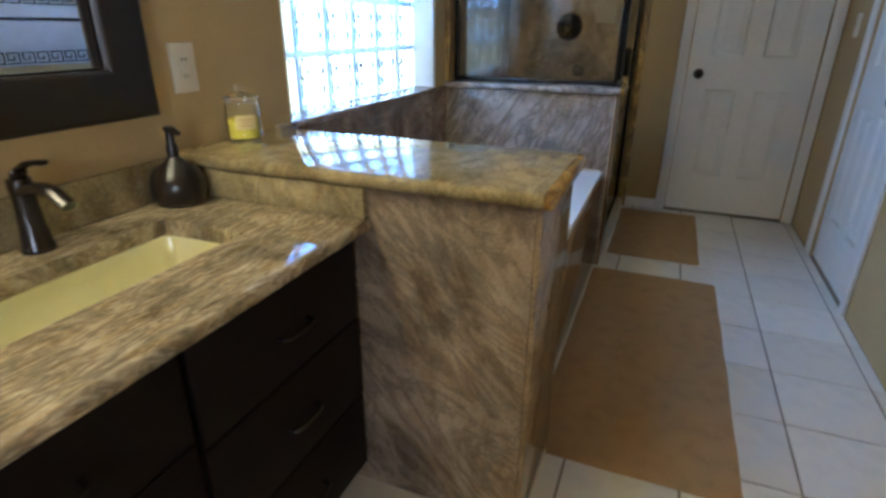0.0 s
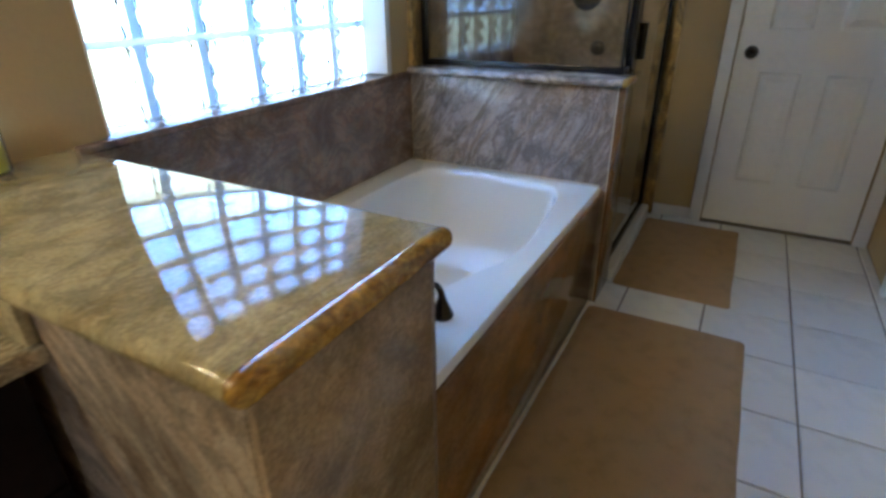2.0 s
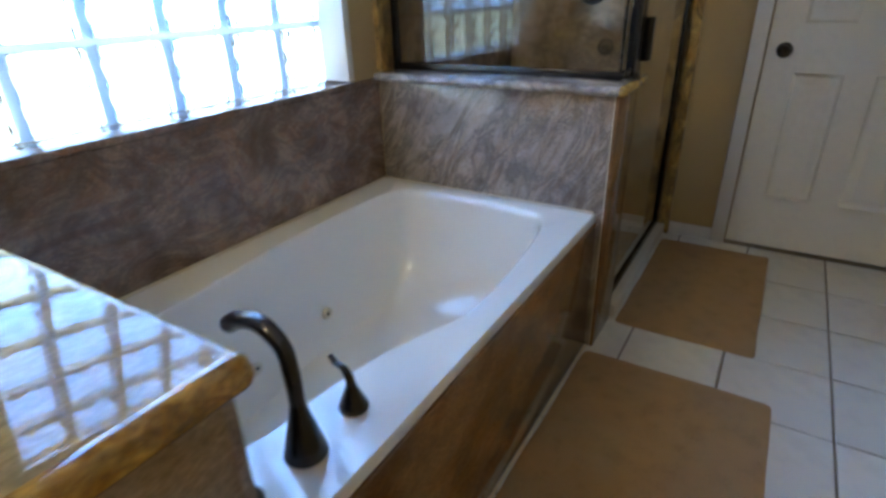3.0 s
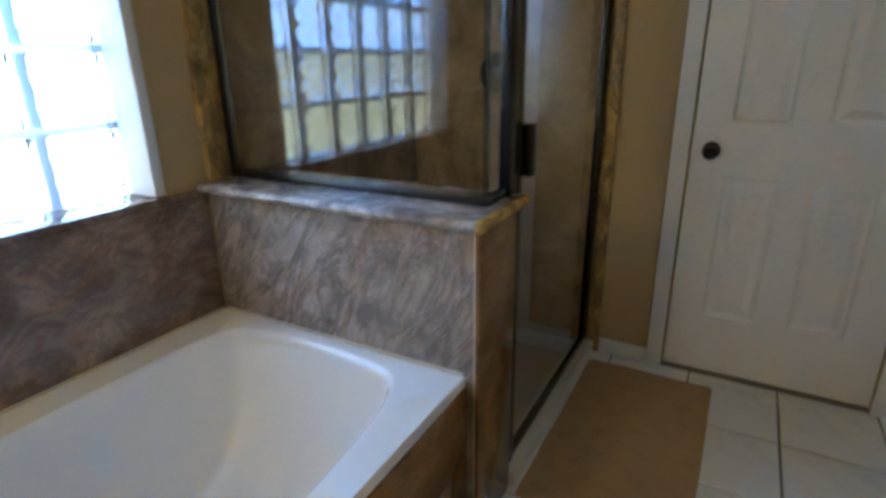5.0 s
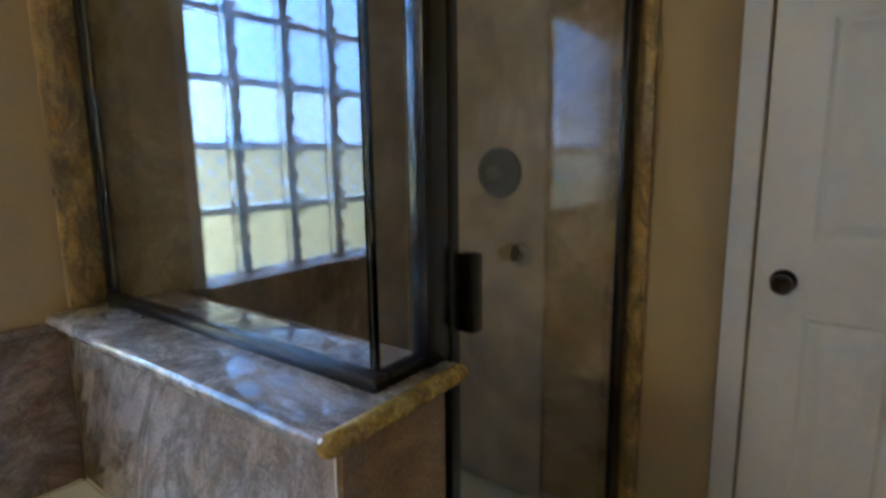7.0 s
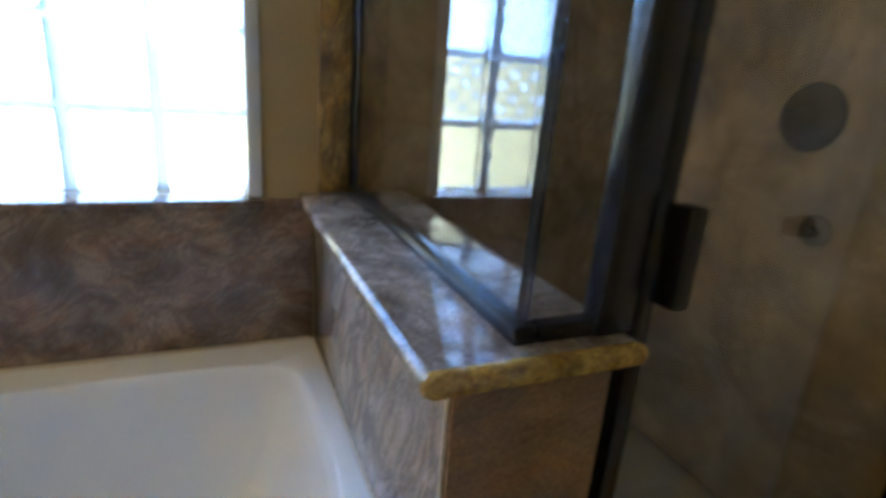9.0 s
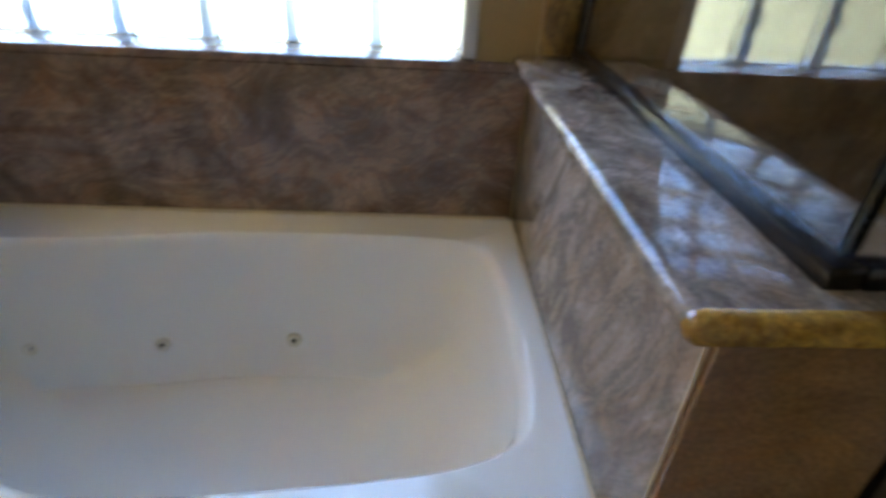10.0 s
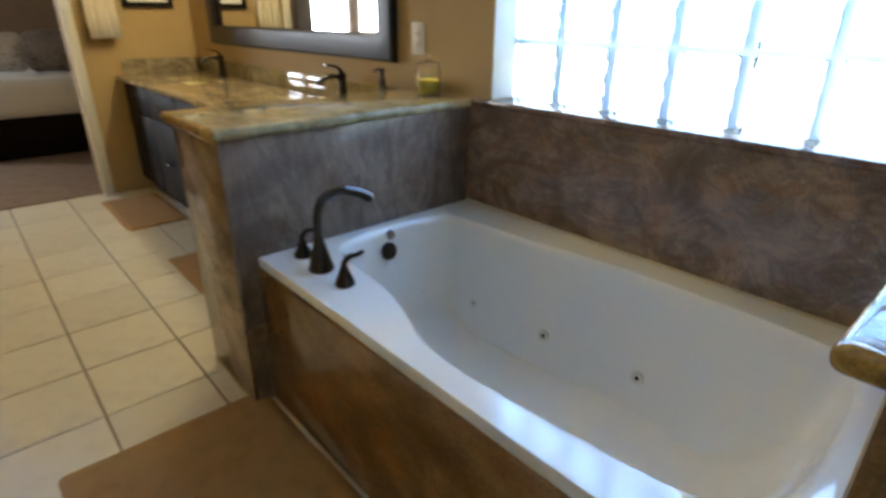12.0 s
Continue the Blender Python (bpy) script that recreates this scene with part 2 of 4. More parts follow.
for n in list(bt.nodes):
    if n.type == "BUMP":
        bt.links.new(bout.outputs[0], n.inputs["Strength"])

# each floor tile a shade of its own
tn = TILE.node_tree
tb = tn.nodes["Principled BSDF"]
info, shade, tint = tn.nodes.new("ShaderNodeObjectInfo"), tn.nodes.new("ShaderNodeMapRange"), tn.nodes.new("ShaderNodeMix")
shade.inputs[3].default_value, shade.inputs[4].default_value = 0.93, 1.05
tint.data_type, tint.blend_type = "RGBA", "MULTIPLY"
tint.inputs[0].default_value = 1.0
tn.links.new(info.outputs["Random"], shade.inputs[0])
tn.links.new(tb.inputs["Base Color"].links[0].from_socket, tint.inputs[6])
tn.links.new(shade.outputs[0], tint.inputs[7])
tn.links.new(tint.outputs[2], tb.inputs["Base Color"])
PANE = glass("clear_pane", 0.0, 1.46, (0.96, 0.975, 0.97))


# ---- mesh helpers ----
def box_bm(x0, y0, z0, x1, y1, z1, bevel=0.0, seg=2, bm=None):
    """A box between two corners, with rounded edges."""
    bm = bm or bmesh.new()
    v = [bm.verts.new(p) for p in ((x0, y0, z0), (x1, y0, z0), (x1, y1, z0), (x0, y1, z0), (x0, y0, z1), (x1, y0, z1), (x1, y1, z1), (x0, y1, z1))]
    faces = [bm.faces.new([v[i] for i in f]) for f in ((3, 2, 1, 0), (4, 5, 6, 7), (0, 1, 5, 4), (1, 2, 6, 5), (2, 3, 7, 6), (3, 0, 4, 7))]
    if bevel:
        edges = list({e for f in faces for e in f.edges})
        bmesh.ops.bevel(bm, geom=edges, offset=bevel, segments=seg, affect="EDGES", profile=0.5)
    return bm


def lathe_bm(profile, n=24, at=(0, 0, 0), m=None, bm=None):
    """A turned shape: (radius, height) pairs round the z axis."""
    bm = bm or bmesh.new()
    m = m or Matrix.Translation(at)
    rings = []
    for r, z in profile:
        rings.append([bm.verts.new(m @ Vector((max(r, 1e-4) * math.cos(2 * math.pi * k / n), max(r, 1e-4) * math.sin(2 * math.pi * k / n), z))) for k in range(n)])
    for a, b in zip(rings, rings[1:]):
        for k in range(n):
            bm.faces.new((a[k], a[(k + 1) % n], b[(k + 1) % n], b[k]))
    bm.faces.new(rings[0][::-1])
    bm.faces.new(rings[-1])
    return bm


def tube_bm(points, radii, n=14, bm=None, flat=1.0):
    """A tube through points with a radius at each."""
    bm = bm or bmesh.new()
    pts = [Vector(p) for p in points]
    rings, side = [], None
    for i, p in enumerate(pts):
        way = (pts[min(i + 1, len(pts) - 1)] - pts[max(i - 1, 0)]).normalized()
        if side is None:
            side = way.cross(Vector((0, 0, 1)))
            side = side.normalized() if side.length > 0.05 else Vector((1, 0, 0))
        side = (side - way * side.dot(way)).normalized()
        up = way.cross(side)
        r = radii[i] if isinstance(radii, (list, tuple)) else radii
        rings.append([bm.verts.new(p + r * (math.cos(a) * side + flat * math.sin(a) * up)) for a in (2 * math.pi * k / n for k in range(n))])
    for a, b in zip(rings, rings[1:]):
        for k in range(n):
            bm.faces.new((a[k], a[(k + 1) % n], b[(k + 1) % n], b[k]))
    bm.faces.new(rings[0][::-1])
    bm.faces.new(rings[-1])
    return bm


def arc(points, steps=6):
    """A smooth line through control points (Catmull-Rom)."""
    p = [Vector(q) for q in points]
    p = [2 * p[0] - p[1], *p, 2 * p[-1] - p[-2]]
    out = []
    for i in range(1, len(p) - 2):
        for s in range(steps):
            t = s / steps
            a, b, c, d = p[i - 1 : i + 3]
            out.append(0.5 * (2 * b + (c - a) * t + (2 * a - 5 * b + 4 * c - d) * t * t + (3 * b - a - 3 * c + d) * t**3))
    return out + [p[-2]]


def finish(bm, name, mat, smooth=True):
    bmesh.ops.recalc_face_normals(bm, faces=bm.faces)
    me = bpy.data.meshes.new(name)
    bm.to_mesh(me)
    bm.free()
    me.materials.append(mat)
    if smooth:
        me.shade_smooth()
        me.set_sharp_from_angle(angle=radians(38))
    return me


def thing(name, at, label, category, group="", kind=""):
    """An Empty at the base of a thing, which parents its parts."""
    ob = new(name)
    ob.empty_display_size = 0.05
    ob.location = at
    return tagged(ob, label, category, group, kind)


def where(ob):
    p = Vector(ob.location)
    while ob.parent:
        ob = ob.parent
        p += Vector(ob.location)
    return p


def part(name, bm, mat, parent, label="", smooth=True):
    """One mesh under a thing or a part; its vertices are given in the world."""
    bmesh.ops.translate(bm, verts=bm.verts, vec=-where(parent))
    ob = new(name, finish(bm, name, mat, smooth))
    ob.parent = parent
    return tagged(ob, label)


def single(name, bm, mat, label, category, group="", kind="", smooth=True):
    """A thing of one mesh, given in the world, with its origin at its base."""
    lo = Vector([min(v.co[i] for v in bm.verts) for i in range(3)])
    hi = Vector([max(v.co[i] for v in bm.verts) for i in range(3)])
    base = Vector(((lo.x + hi.x) / 2, (lo.y + hi.y) / 2, lo.z))
    bmesh.ops.translate(bm, verts=bm.verts, vec=-base)
    ob = new(name, finish(bm, name, mat, smooth))
    ob.location = base
    return tagged(ob, label, category, group, kind)


def structure(name, bm, mat, label, category):
    ob = new(name, finish(bm, name, mat))
    return tagged(ob, label, category, "", "structure")


def slab_bm(us, vs, holes, w0, w1, axis, bm=None):
    """A flat slab between w0 and w1 on an axis, split at us and vs, with whole cells left out as openings."""
    bm = bm or bmesh.new()
    order = {"x": (2, 0, 1), "y": (0, 2, 1), "z": (0, 1, 2)}[axis]

    def vert(u, v, w):
        return bm.verts.new([(u, v, w)[k] for k in order])

    solid = {(i, j) for i in range(len(us) - 1) for j in range(len(vs) - 1)} - set(holes)
    for i, j in solid:
        u0, u1, v0, v1 = us[i], us[i + 1], vs[j], vs[j + 1]
        for w in (w0, w1):
            bm.faces.new([vert(*p, w) for p in ((u0, v0), (u1, v0), (u1, v1), (u0, v1))])
        for (di, dj), (p, q) in (((-1, 0), ((u0, v0), (u0, v1))), ((1, 0), ((u1, v0), (u1, v1))), ((0, -1), ((u0, v0), (u1, v0))), ((0, 1), ((u0, v1), (u1, v1)))):
            if (i + di, j + dj) not in solid:
                bm.faces.new([vert(*p, w0), vert(*q, w0), vert(*q, w1), vert(*p, w1)])
    bmesh.ops.remove_doubles(bm, verts=bm.verts, dist=1e-5)
    bmesh.ops.recalc_face_normals(bm, faces=bm.faces)
    return bm


# ---- the plan ----
RIM, LEDGE_Z, PONY_Z, TOP_Z, CEIL_Z = 0.532, 0.955, 0.93, 0.82, 2.60
NORTH, EAST, SOUTH = 2.70, 2.05, -2.93
WIN_Y0, WIN_Y1, WIN_Z0, WIN_Z1 = 0.11, 1.31, 0.932, 2.132
OPEN_Y0, OPEN_Y1 = 0.104, 1.345

# ---- structure ----
floor = structure("floor", box_bm(-0.22, SOUTH - 0.06, -0.10, EAST + 0.1, NORTH + 0.12, -0.006), GROUT, "cream ceramic tile floor with brown grout joints", "floor")
structure("ceiling", box_bm(-0.22, SOUTH, CEIL_Z, EAST + 0.12, NORTH + 0.12, CEIL_Z + 0.1), CEIL, "off-white flat painted ceiling", "ceiling")
structure("wall_west", slab_bm([SOUTH, OPEN_Y0, OPEN_Y1, NORTH + 0.12], [0, WIN_Z0, WIN_Z1, CEIL_Z], [(1, 1)], -0.22, -0.02, "x"), PAINT, "tan painted wall with a glass block window", "wall")
structure("wall_north", slab_bm([-0.02, 1.23, 1.98, EAST], [0, 2.05, CEIL_Z], [(1, 0)], NORTH, NORTH + 0.12, "y"), PAINT, "tan painted wall beside a white door", "wall")
structure("wall_east", slab_bm([SOUTH, 1.36, 2.10, NORTH], [0, 2.05, CEIL_Z], [(1, 0)], EAST, EAST + 0.12, "x"), PAINT, "tan painted wall with a white door", "wall")
structure("wall_south", slab_bm([-0.22, 0.79, 1.95, EAST + 0.12], [0, 2.05, CEIL_Z], [(1, 0)], SOUTH - 0.12, SOUTH, "y"), PAINT, "tan painted wall with an open doorway to a bedroom", "wall")
ground = structure("ground", box_bm(-900, -900, -1.4, 900, 900, -0.9), GRASS, "dry yellow-green grass outside", "ground")

# the bright open country outside the tub window: pale sky, a hazy horizon, sunlit dry grass
VIEW = bpy.data.materials.new("outdoor_view")
VIEW.use_nodes = True
vt = VIEW.node_tree
vb = vt.nodes["Principled BSDF"]
vb.inputs["Base Color"].default_value = (0, 0, 0, 1)
vco, vsep, vramp, vmap = (vt.nodes.new(k) for k in ("ShaderNodeTexCoord", "ShaderNodeSeparateXYZ", "ShaderNodeValToRGB", "ShaderNodeMapRange"))
vmap.inputs[1].default_value, vmap.inputs[2].default_value = -1.0, 4.0
vt.links.new(vco.outputs["Object"], vsep.inputs[0])
vt.links.new(vsep.outputs["Z"], vmap.inputs[0])
vt.links.new(vmap.outputs[0], vramp.inputs["Fac"])
stops = [(0.0, (0.26, 0.26, 0.15)), (0.40, (0.29, 0.305, 0.205)), (0.444, (0.27, 0.295, 0.22)), (0.452, (0.15, 0.18, 0.18)), (0.462, (0.46, 0.66, 0.94)), (0.56, (0.24, 0.48, 0.92)), (0.68, (0.28, 0.52, 1.0)), (1.0, (0.37, 0.59, 1.0))]
while len(vramp.color_ramp.elements) < len(stops):
    vramp.color_ramp.elements.new(0.5)
for e, (p, c) in zip(vramp.color_ramp.elements, stops):
    e.position, e.color = p, (*c, 1)
vtuft, vspan, vmul = (vt.nodes.new(k) for k in ("ShaderNodeTexNoise", "ShaderNodeMapRange", "ShaderNodeMix"))
vtuft.inputs["Scale"].default_value, vtuft.inputs["Detail"].default_value = 9, 5
vspan.inputs[1].default_value, vspan.inputs[2].default_value = 0.3, 0.7
vspan.inputs[3].default_value, vspan.inputs[4].default_value = 0.78, 1.22
vmul.data_type, vmul.blend_type = "RGBA", "MULTIPLY"
vmul.inputs[0].default_value = 1.0
vt.links.new(vco.outputs["Object"], vtuft.inputs["Vector"])
vt.links.new(vtuft.outputs["Fac"], vspan.inputs[0])
vt.links.new(vramp.outputs["Color"], vmul.inputs[6])
vt.links.new(vspan.outputs[0], vmul.inputs[7])
vt.links.new(vmul.outputs[2], vb.inputs["Emission Color"])
vb.inputs["Emission Strength"].default_value = 17.0
structure("backdrop", box_bm(-0.82, -1.8, -0.9, -0.80, 3.2, 4.2), VIEW, "bright sky above sunlit dry grass outside", "backdrop")

# bedroom shell beyond the doorway
structure("floor_bedroom", box_bm(-2.0, -7.2, -0.1, 5.8, SOUTH - 0.06, 0.006), CARPET, "brown bedroom carpet", "floor")
structure("ceiling_bedroom", box_bm(-2.12, -7.32, CEIL_Z, 5.92, SOUTH - 0.12, CEIL_Z + 0.1), CEIL, "off-white bedroom ceiling", "ceiling")
BED_WALL = material("bedroom_paint", (0.33, 0.24, 0.16), 0.8, bump=0.2, scale=90, vary=0.04)
structure("wall_bedroom_south", slab_bm([-2.0, 3.30, 4.15, 4.30, 5.20, 5.8], [0, 0.9, 2.1, CEIL_Z], [(1, 1), (3, 1)], -7.32, -7.2, "y"), BED_WALL, "bedroom wall with two bright windows", "wall")
structure("wall_bedroom_west", box_bm(-2.12, -7.32, 0, -2.0, SOUTH - 0.12, CEIL_Z), BED_WALL, "brown bedroom wall", "wall")
structure("wall_bedroom_east", box_bm(5.8, -7.32, 0, 5.92, SOUTH - 0.12, CEIL_Z), BED_WALL, "brown bedroom wall", "wall")
structure("wall_bedroom_north", slab_bm([-2.0, -0.22, EAST + 0.12, 5.8], [0, CEIL_Z], [(1, 0)], SOUTH - 0.12, SOUTH, "y"), BED_WALL, "brown bedroom wall", "wall")

for k, (x0, x1) in enumerate(((3.30, 4.15), (4.30, 5.20))):
    win = thing("window_%d" % (k + 3), ((x0 + x1) / 2, -7.2, 0.9), "bright white-framed bedroom window", "window", "", "structure")
    part("window_frame", slab_bm([x0 + 0.001, x0 + 0.05, x1 - 0.05, x1 - 0.001], [0.901, 0.95, 1.5, 1.53, 2.05, 2.099], [(1, 1), (1, 3)], -7.29, -7.23, "y"), WHITE, win)
    part("window_sill", box_bm(x0 - 0.03, -7.199, 0.87, x1 + 0.03, -7.12, 0.899, 0.004), WHITE, win)
DRAPE = material("grey_drape", (0.34, 0.31, 0.27), 0.9, bump=0.4, scale=120, vary=0.08)
for x0, x1 in ((3.05, 3.33), (5.18, 5.46)):
    bm = bmesh.new()
    cols = [[bm.verts.new((x0 + (x1 - x0) * k / 40, -7.10 + 0.03 * math.sin(k * 0.95) + 0.008 * noise.noise((k * 0.3, z, x0)), z)) for z in (0.012, 0.8, 1.6, 2.28)] for k in range(41)]
    for p, q in zip(cols, cols[1:]):
        for j in range(3):
            bm.faces.new((p[j], q[j], q[j + 1], p[j + 1]))
    curtain = single("curtain", bm, DRAPE, "grey floor-length bedroom curtain in folds", "curtain", "bedroom curtains")
    thick = curtain.modifiers.new("thick", "SOLIDIFY")
    thick.thickness = 0.004

# granite cladding
structure("tub_splash", box_bm(-0.018, 0.0, 0.5, 0.0, 1.468, 0.911), SPLASH, "polished brown granite splash above the tub", "wall cladding")
structure("window_ledge", box_bm(-0.125, OPEN_Y0 + 0.001, 0.912, 0.006, OPEN_Y1 - 0.001, 0.934, 0.006), SPLASH, "granite window ledge with a rounded front edge", "window sill")
structure("splash_cap", box_bm(-0.018, OPEN_Y1, 0.912, 0.006, 1.468, 0.934, 0.006), SPLASH, "granite cap strip on the tub splash", "trim")
structure("splash_cap_south", box_bm(-0.018, 0.016, 0.912, 0.006, OPEN_Y0, 0.934, 0.006), SPLASH, "granite cap strip on the tub splash", "trim")
structure("shower_cladding_west", box_bm(-0.018, 1.566, LEDGE_Z, 0.0, NORTH - 0.001, 2.3), SHOWER, "polished brown granite shower wall", "wall cladding")
structure("shower_strip_west", box_bm(-0.018, 1.482, LEDGE_Z, 0.006, 1.565, 2.3, 0.004), STRIP, "golden brown granite strip beside the shower glass", "trim")
structure("shower_cladding_north", box_bm(0.002, NORTH - 0.018, 0, 0.898, NORTH - 0.001, 2.3), SHOWER, "polished brown granite shower wall", "wall cladding")
structure("shower_jamb_strip", box_bm(0.90, NORTH - 0.022, 0, 0.955, NORTH - 0.002, 2.3, 0.006), STRIP, "golden brown granite strip beside the shower door", "trim")
structure("shower_cladding_low", box_bm(-0.018, 1.705, 0, 0.0, NORTH - 0.02, LEDGE_Z - 0.001), SHOWER, "polished brown granite lower shower wall", "wall cladding")
structure("half_wall", box_bm(0.0, 1.47, 0, 0.905, 1.70, 0.925, 0.002), LEDGE, "granite clad half wall between tub and shower", "half wall")
# thin slab added so the unlit end can carry its shade as colour
structure("half_wall_end", box_bm(0.906, 1.472, 0, 0.918, 1.70, 0.924, 0.002), APRON_SHADED, "granite end panel with shade in its dark brown colour", "wall cladding")
# thin slab added over the vanity side end to hold the lamplit tone
structure("pony_end", box_bm(0.941, -0.373, 0, 0.953, -0.014, 0.894, 0.002), PONY_END_LIT, "granite end panel with lamplight in its olive brown colour", "wall cladding")
structure("pony_back", box_bm(-0.018, -0.0135, 0.3, 0.952, 0.0, 0.894, 0.002), BACK, "grey brown granite panel above the tub end", "wall cladding")
structure("half_wall_nosing", box_bm(0.915, 1.4242, 0.9242, 0.9465, 1.7358, LEDGE_Z + 0.0008, 0.0145, 4), NOSING, "amber granite bullnose at the ledge end", "trim")
structure("pony_nosing", box_bm(0.945, -0.4058, 0.8942, 0.9815, 0.0158, PONY_Z + 0.0008, 0.0165, 4), NOSING, "amber granite bullnose at the cap end", "trim")
structure("half_wall_ledge", box_bm(0.0, 1.425, 0.925, 0.945, 1.735, LEDGE_Z, 0.014, 4), SHELF, "polished granite ledge with rounded edges", "ledge")
structure("pony_wall", box_bm(-0.02, -0.375, 0, 0.94, -0.014, 0.895, 0.003), PONY, "granite clad half wall between vanity and tub", "half wall")
structure("pony_cap", box_bm(-0.02, -0.405, 0.895, 0.98, 0.015, PONY_Z, 0.016, 4), CAP, "polished golden granite cap with bullnose edge", "ledge")
structure("shower_pan", box_bm(0.002, 1.702, 0.0, 0.86, NORTH - 0.02, 0.04, 0.01), PAN, "cream shower floor pan", "shower floor")
structure("shower_curb", box_bm(0.862, 1.702, 0, 0.935, NORTH - 0.024, 0.06, 0.008), PAN, "cream shower door curb", "curb")
structure("baseboard", box_bm(0.957, NORTH - 0.012, 0, 1.165, NORTH - 0.001, 0.07, 0.004), WHITE, "white painted baseboard", "baseboard")

# ---- windows of glass blocks ----
def block_window(name, y0, y1, z0, z1, x0, x1, cols, rows, mat, label, joint, jy, jz):
    """Glass blocks in a lattice of joints; jy and jz are half the widths of the upright and level joints."""
    win = thing(name, (x1, (y0 + y1) / 2, z0), label, "window", "", "structure")
    dy, dz = (y1 - y0) / cols, (z1 - z0) / rows
    us = [y0] + [y0 + dy * i + s for i in range(1, cols) for s in (-jy, jy)] + [y1]
    vs = [z0] + [z0 + dz * i + s for i in range(1, rows) for s in (-jz, jz)] + [z1]
    holes = [(2 * i, 2 * k) for i in range(cols) for k in range(rows)]
    part("mortar", slab_bm(us, vs, holes, x0 + 0.012, x1 - 0.010, "x"), joint, win, "pale mortar joints", smooth=False)
    meshes = {}
    for i in range(cols):
        for k in range(rows):
            a, b, c, d = us[2 * i], us[2 * i + 1], vs[2 * k], vs[2 * k + 1]
            key = (round(b - a, 4), round(d - c, 4))
            if key not in meshes:
                h, w = key[0] / 2 - 0.0006, key[1] / 2 - 0.0006
                meshes[key] = finish(box_bm(x0 - x1, -h, -w, 0, h, w, 0.010, 3), "glass_block", mat)
            ob = new("glass_block", meshes[key])
            ob.parent = win
            ob.location = (0, (a + b) / 2 - (y0 + y1) / 2, (c + d) / 2 - z0)
            ob.visible_shadow = False
    return win


block_window("window_1", WIN_Y0, WIN_Y1, WIN_Z0 + 0.002, WIN_Z1, -0.20, -0.12, 6, 6, BLOCK_WAVY, "bright wavy glass block window above the tub", MORTAR, 0.0140, 0.009)
for name, y0, y1 in (("window_trim", WIN_Y1 + 0.001, OPEN_Y1 - 0.001), ("window_trim", OPEN_Y0 + 0.001, WIN_Y0 - 0.001)):
    structure(name, box_bm(-0.20, y0, WIN_Z0 + 0.004, -0.014, y1, WIN_Z1, 0.003), WHITE, "white painted window reveal trim", "trim")

# ---- doors ----
def panel_door(name, x0, x1, z0, z1, m, knob_x, label):
    """A six-panel door in its own plane: x across, z up, the face towards -y."""
    door = thing(name, (0, 0, 0), label, "door", "", "structure")
    w = x1 - x0
    xs = [x0, x0 + 0.125, x0 + w / 2 - 0.055, x0 + w / 2 + 0.055, x1 - 0.125, x1]
    zs = [z0, 0.27, 0.855, 1.06, 1.62, 1.74, 1.92, z1]
    holes = [(i, k) for i in (1, 3) for k in (1, 3, 5)]
    bm = slab_bm(xs, zs, holes, 0.0, 0.035, "y")
    part("slab", bm, WHITE, door, smooth=False)
    for i, k in holes:
        a, b, c, d = xs[i], xs[i + 1], zs[k], zs[k + 1]
        bm = bmesh.new()
        rings = []
        for inset, depth in ((0.0, 0.0), (0.012, 0.011), (0.022, 0.012), (0.05, 0.003)):
            rings.append([bm.verts.new((x, depth, z)) for x, z in ((a + inset, c + inset), (b - inset, c + inset), (b - inset, d - inset), (a + inset, d - inset))])
        for r, s in zip(rings, rings[1:]):
            for q in range(4):
                bm.faces.new((r[q], r[(q + 1) % 4], s[(q + 1) % 4], s[q]))
        bm.faces.new(rings[-1])
        back = [bm.verts.new((x, 0.03, z)) for x, z in ((a, c), (b, c), (b, d), (a, d))]
        for q in range(4):
            bm.faces.new((rings[0][q], rings[0][(q + 1) % 4], back[(q + 1) % 4], back[q]))
        bm.faces.new(back)
        part("panel", bm, WHITE, door, smooth=False)
    turned = Matrix.Translation((knob_x, 0, 0.95)) @ Matrix.Rotation(radians(90), 4, "X")
    knob = part("door_knob", lathe_bm([(0.0, 0.066), (0.018, 0.065), (0.026, 0.058), (0.028, 0.05), (0.024, 0.04), (0.012, 0.032), (0.011, 0.012), (0.012, 0.008)], 24, m=turned), BRONZE, door, "dark bronze round knob")
    part("rosette", lathe_bm([(0.0, 0.008), (0.028, 0.008), (0.032, 0.004), (0.033, 0.0)], 24, m=turned), BRONZE, knob)
    door.matrix_world = m
    return door


panel_door("door_1", 1.235, 1.975, 0.015, 2.04, pose(0, NORTH + 0.012, 0), 1.305, "closed white six-panel door with dark bronze knob")
panel_door("door_2", 0.0, 0.73, 0.012, 2.04, pose(EAST + 0.012, 2.095, 0, 0, 0, -90), 0.66, "closed white six-panel door with dark bronze knob")


def casing(name, along, a, b, plane, side, top=2.05):
    """Door trim round an opening between a and b on a wall."""
    for lo, hi, z0, z1 in ((a - 0.065, a, 0, top + 0.065), (b, b + 0.065, 0, top + 0.065), (a, b, top, top + 0.065)):
        lo, hi = lo + 0.0005, hi - 0.0005
        w0, w1 = sorted((plane + 0.001 * side, plane + 0.018 * side))
        bm = box_bm(lo, w0, z0, hi, w1, z1, 0.005) if along == "x" else box_bm(w0, lo, z0, w1, hi, z1, 0.005)
        structure(name, bm, WHITE, "white painted door casing", "door casing")


casing("door_casing_north", "x", 1.23, 1.98, NORTH, -1)
casing("door_casing_east", "y", 1.36, 2.10, EAST, -1)
casing("door_casing_south", "x", 0.79, 1.95, SOUTH, 1)
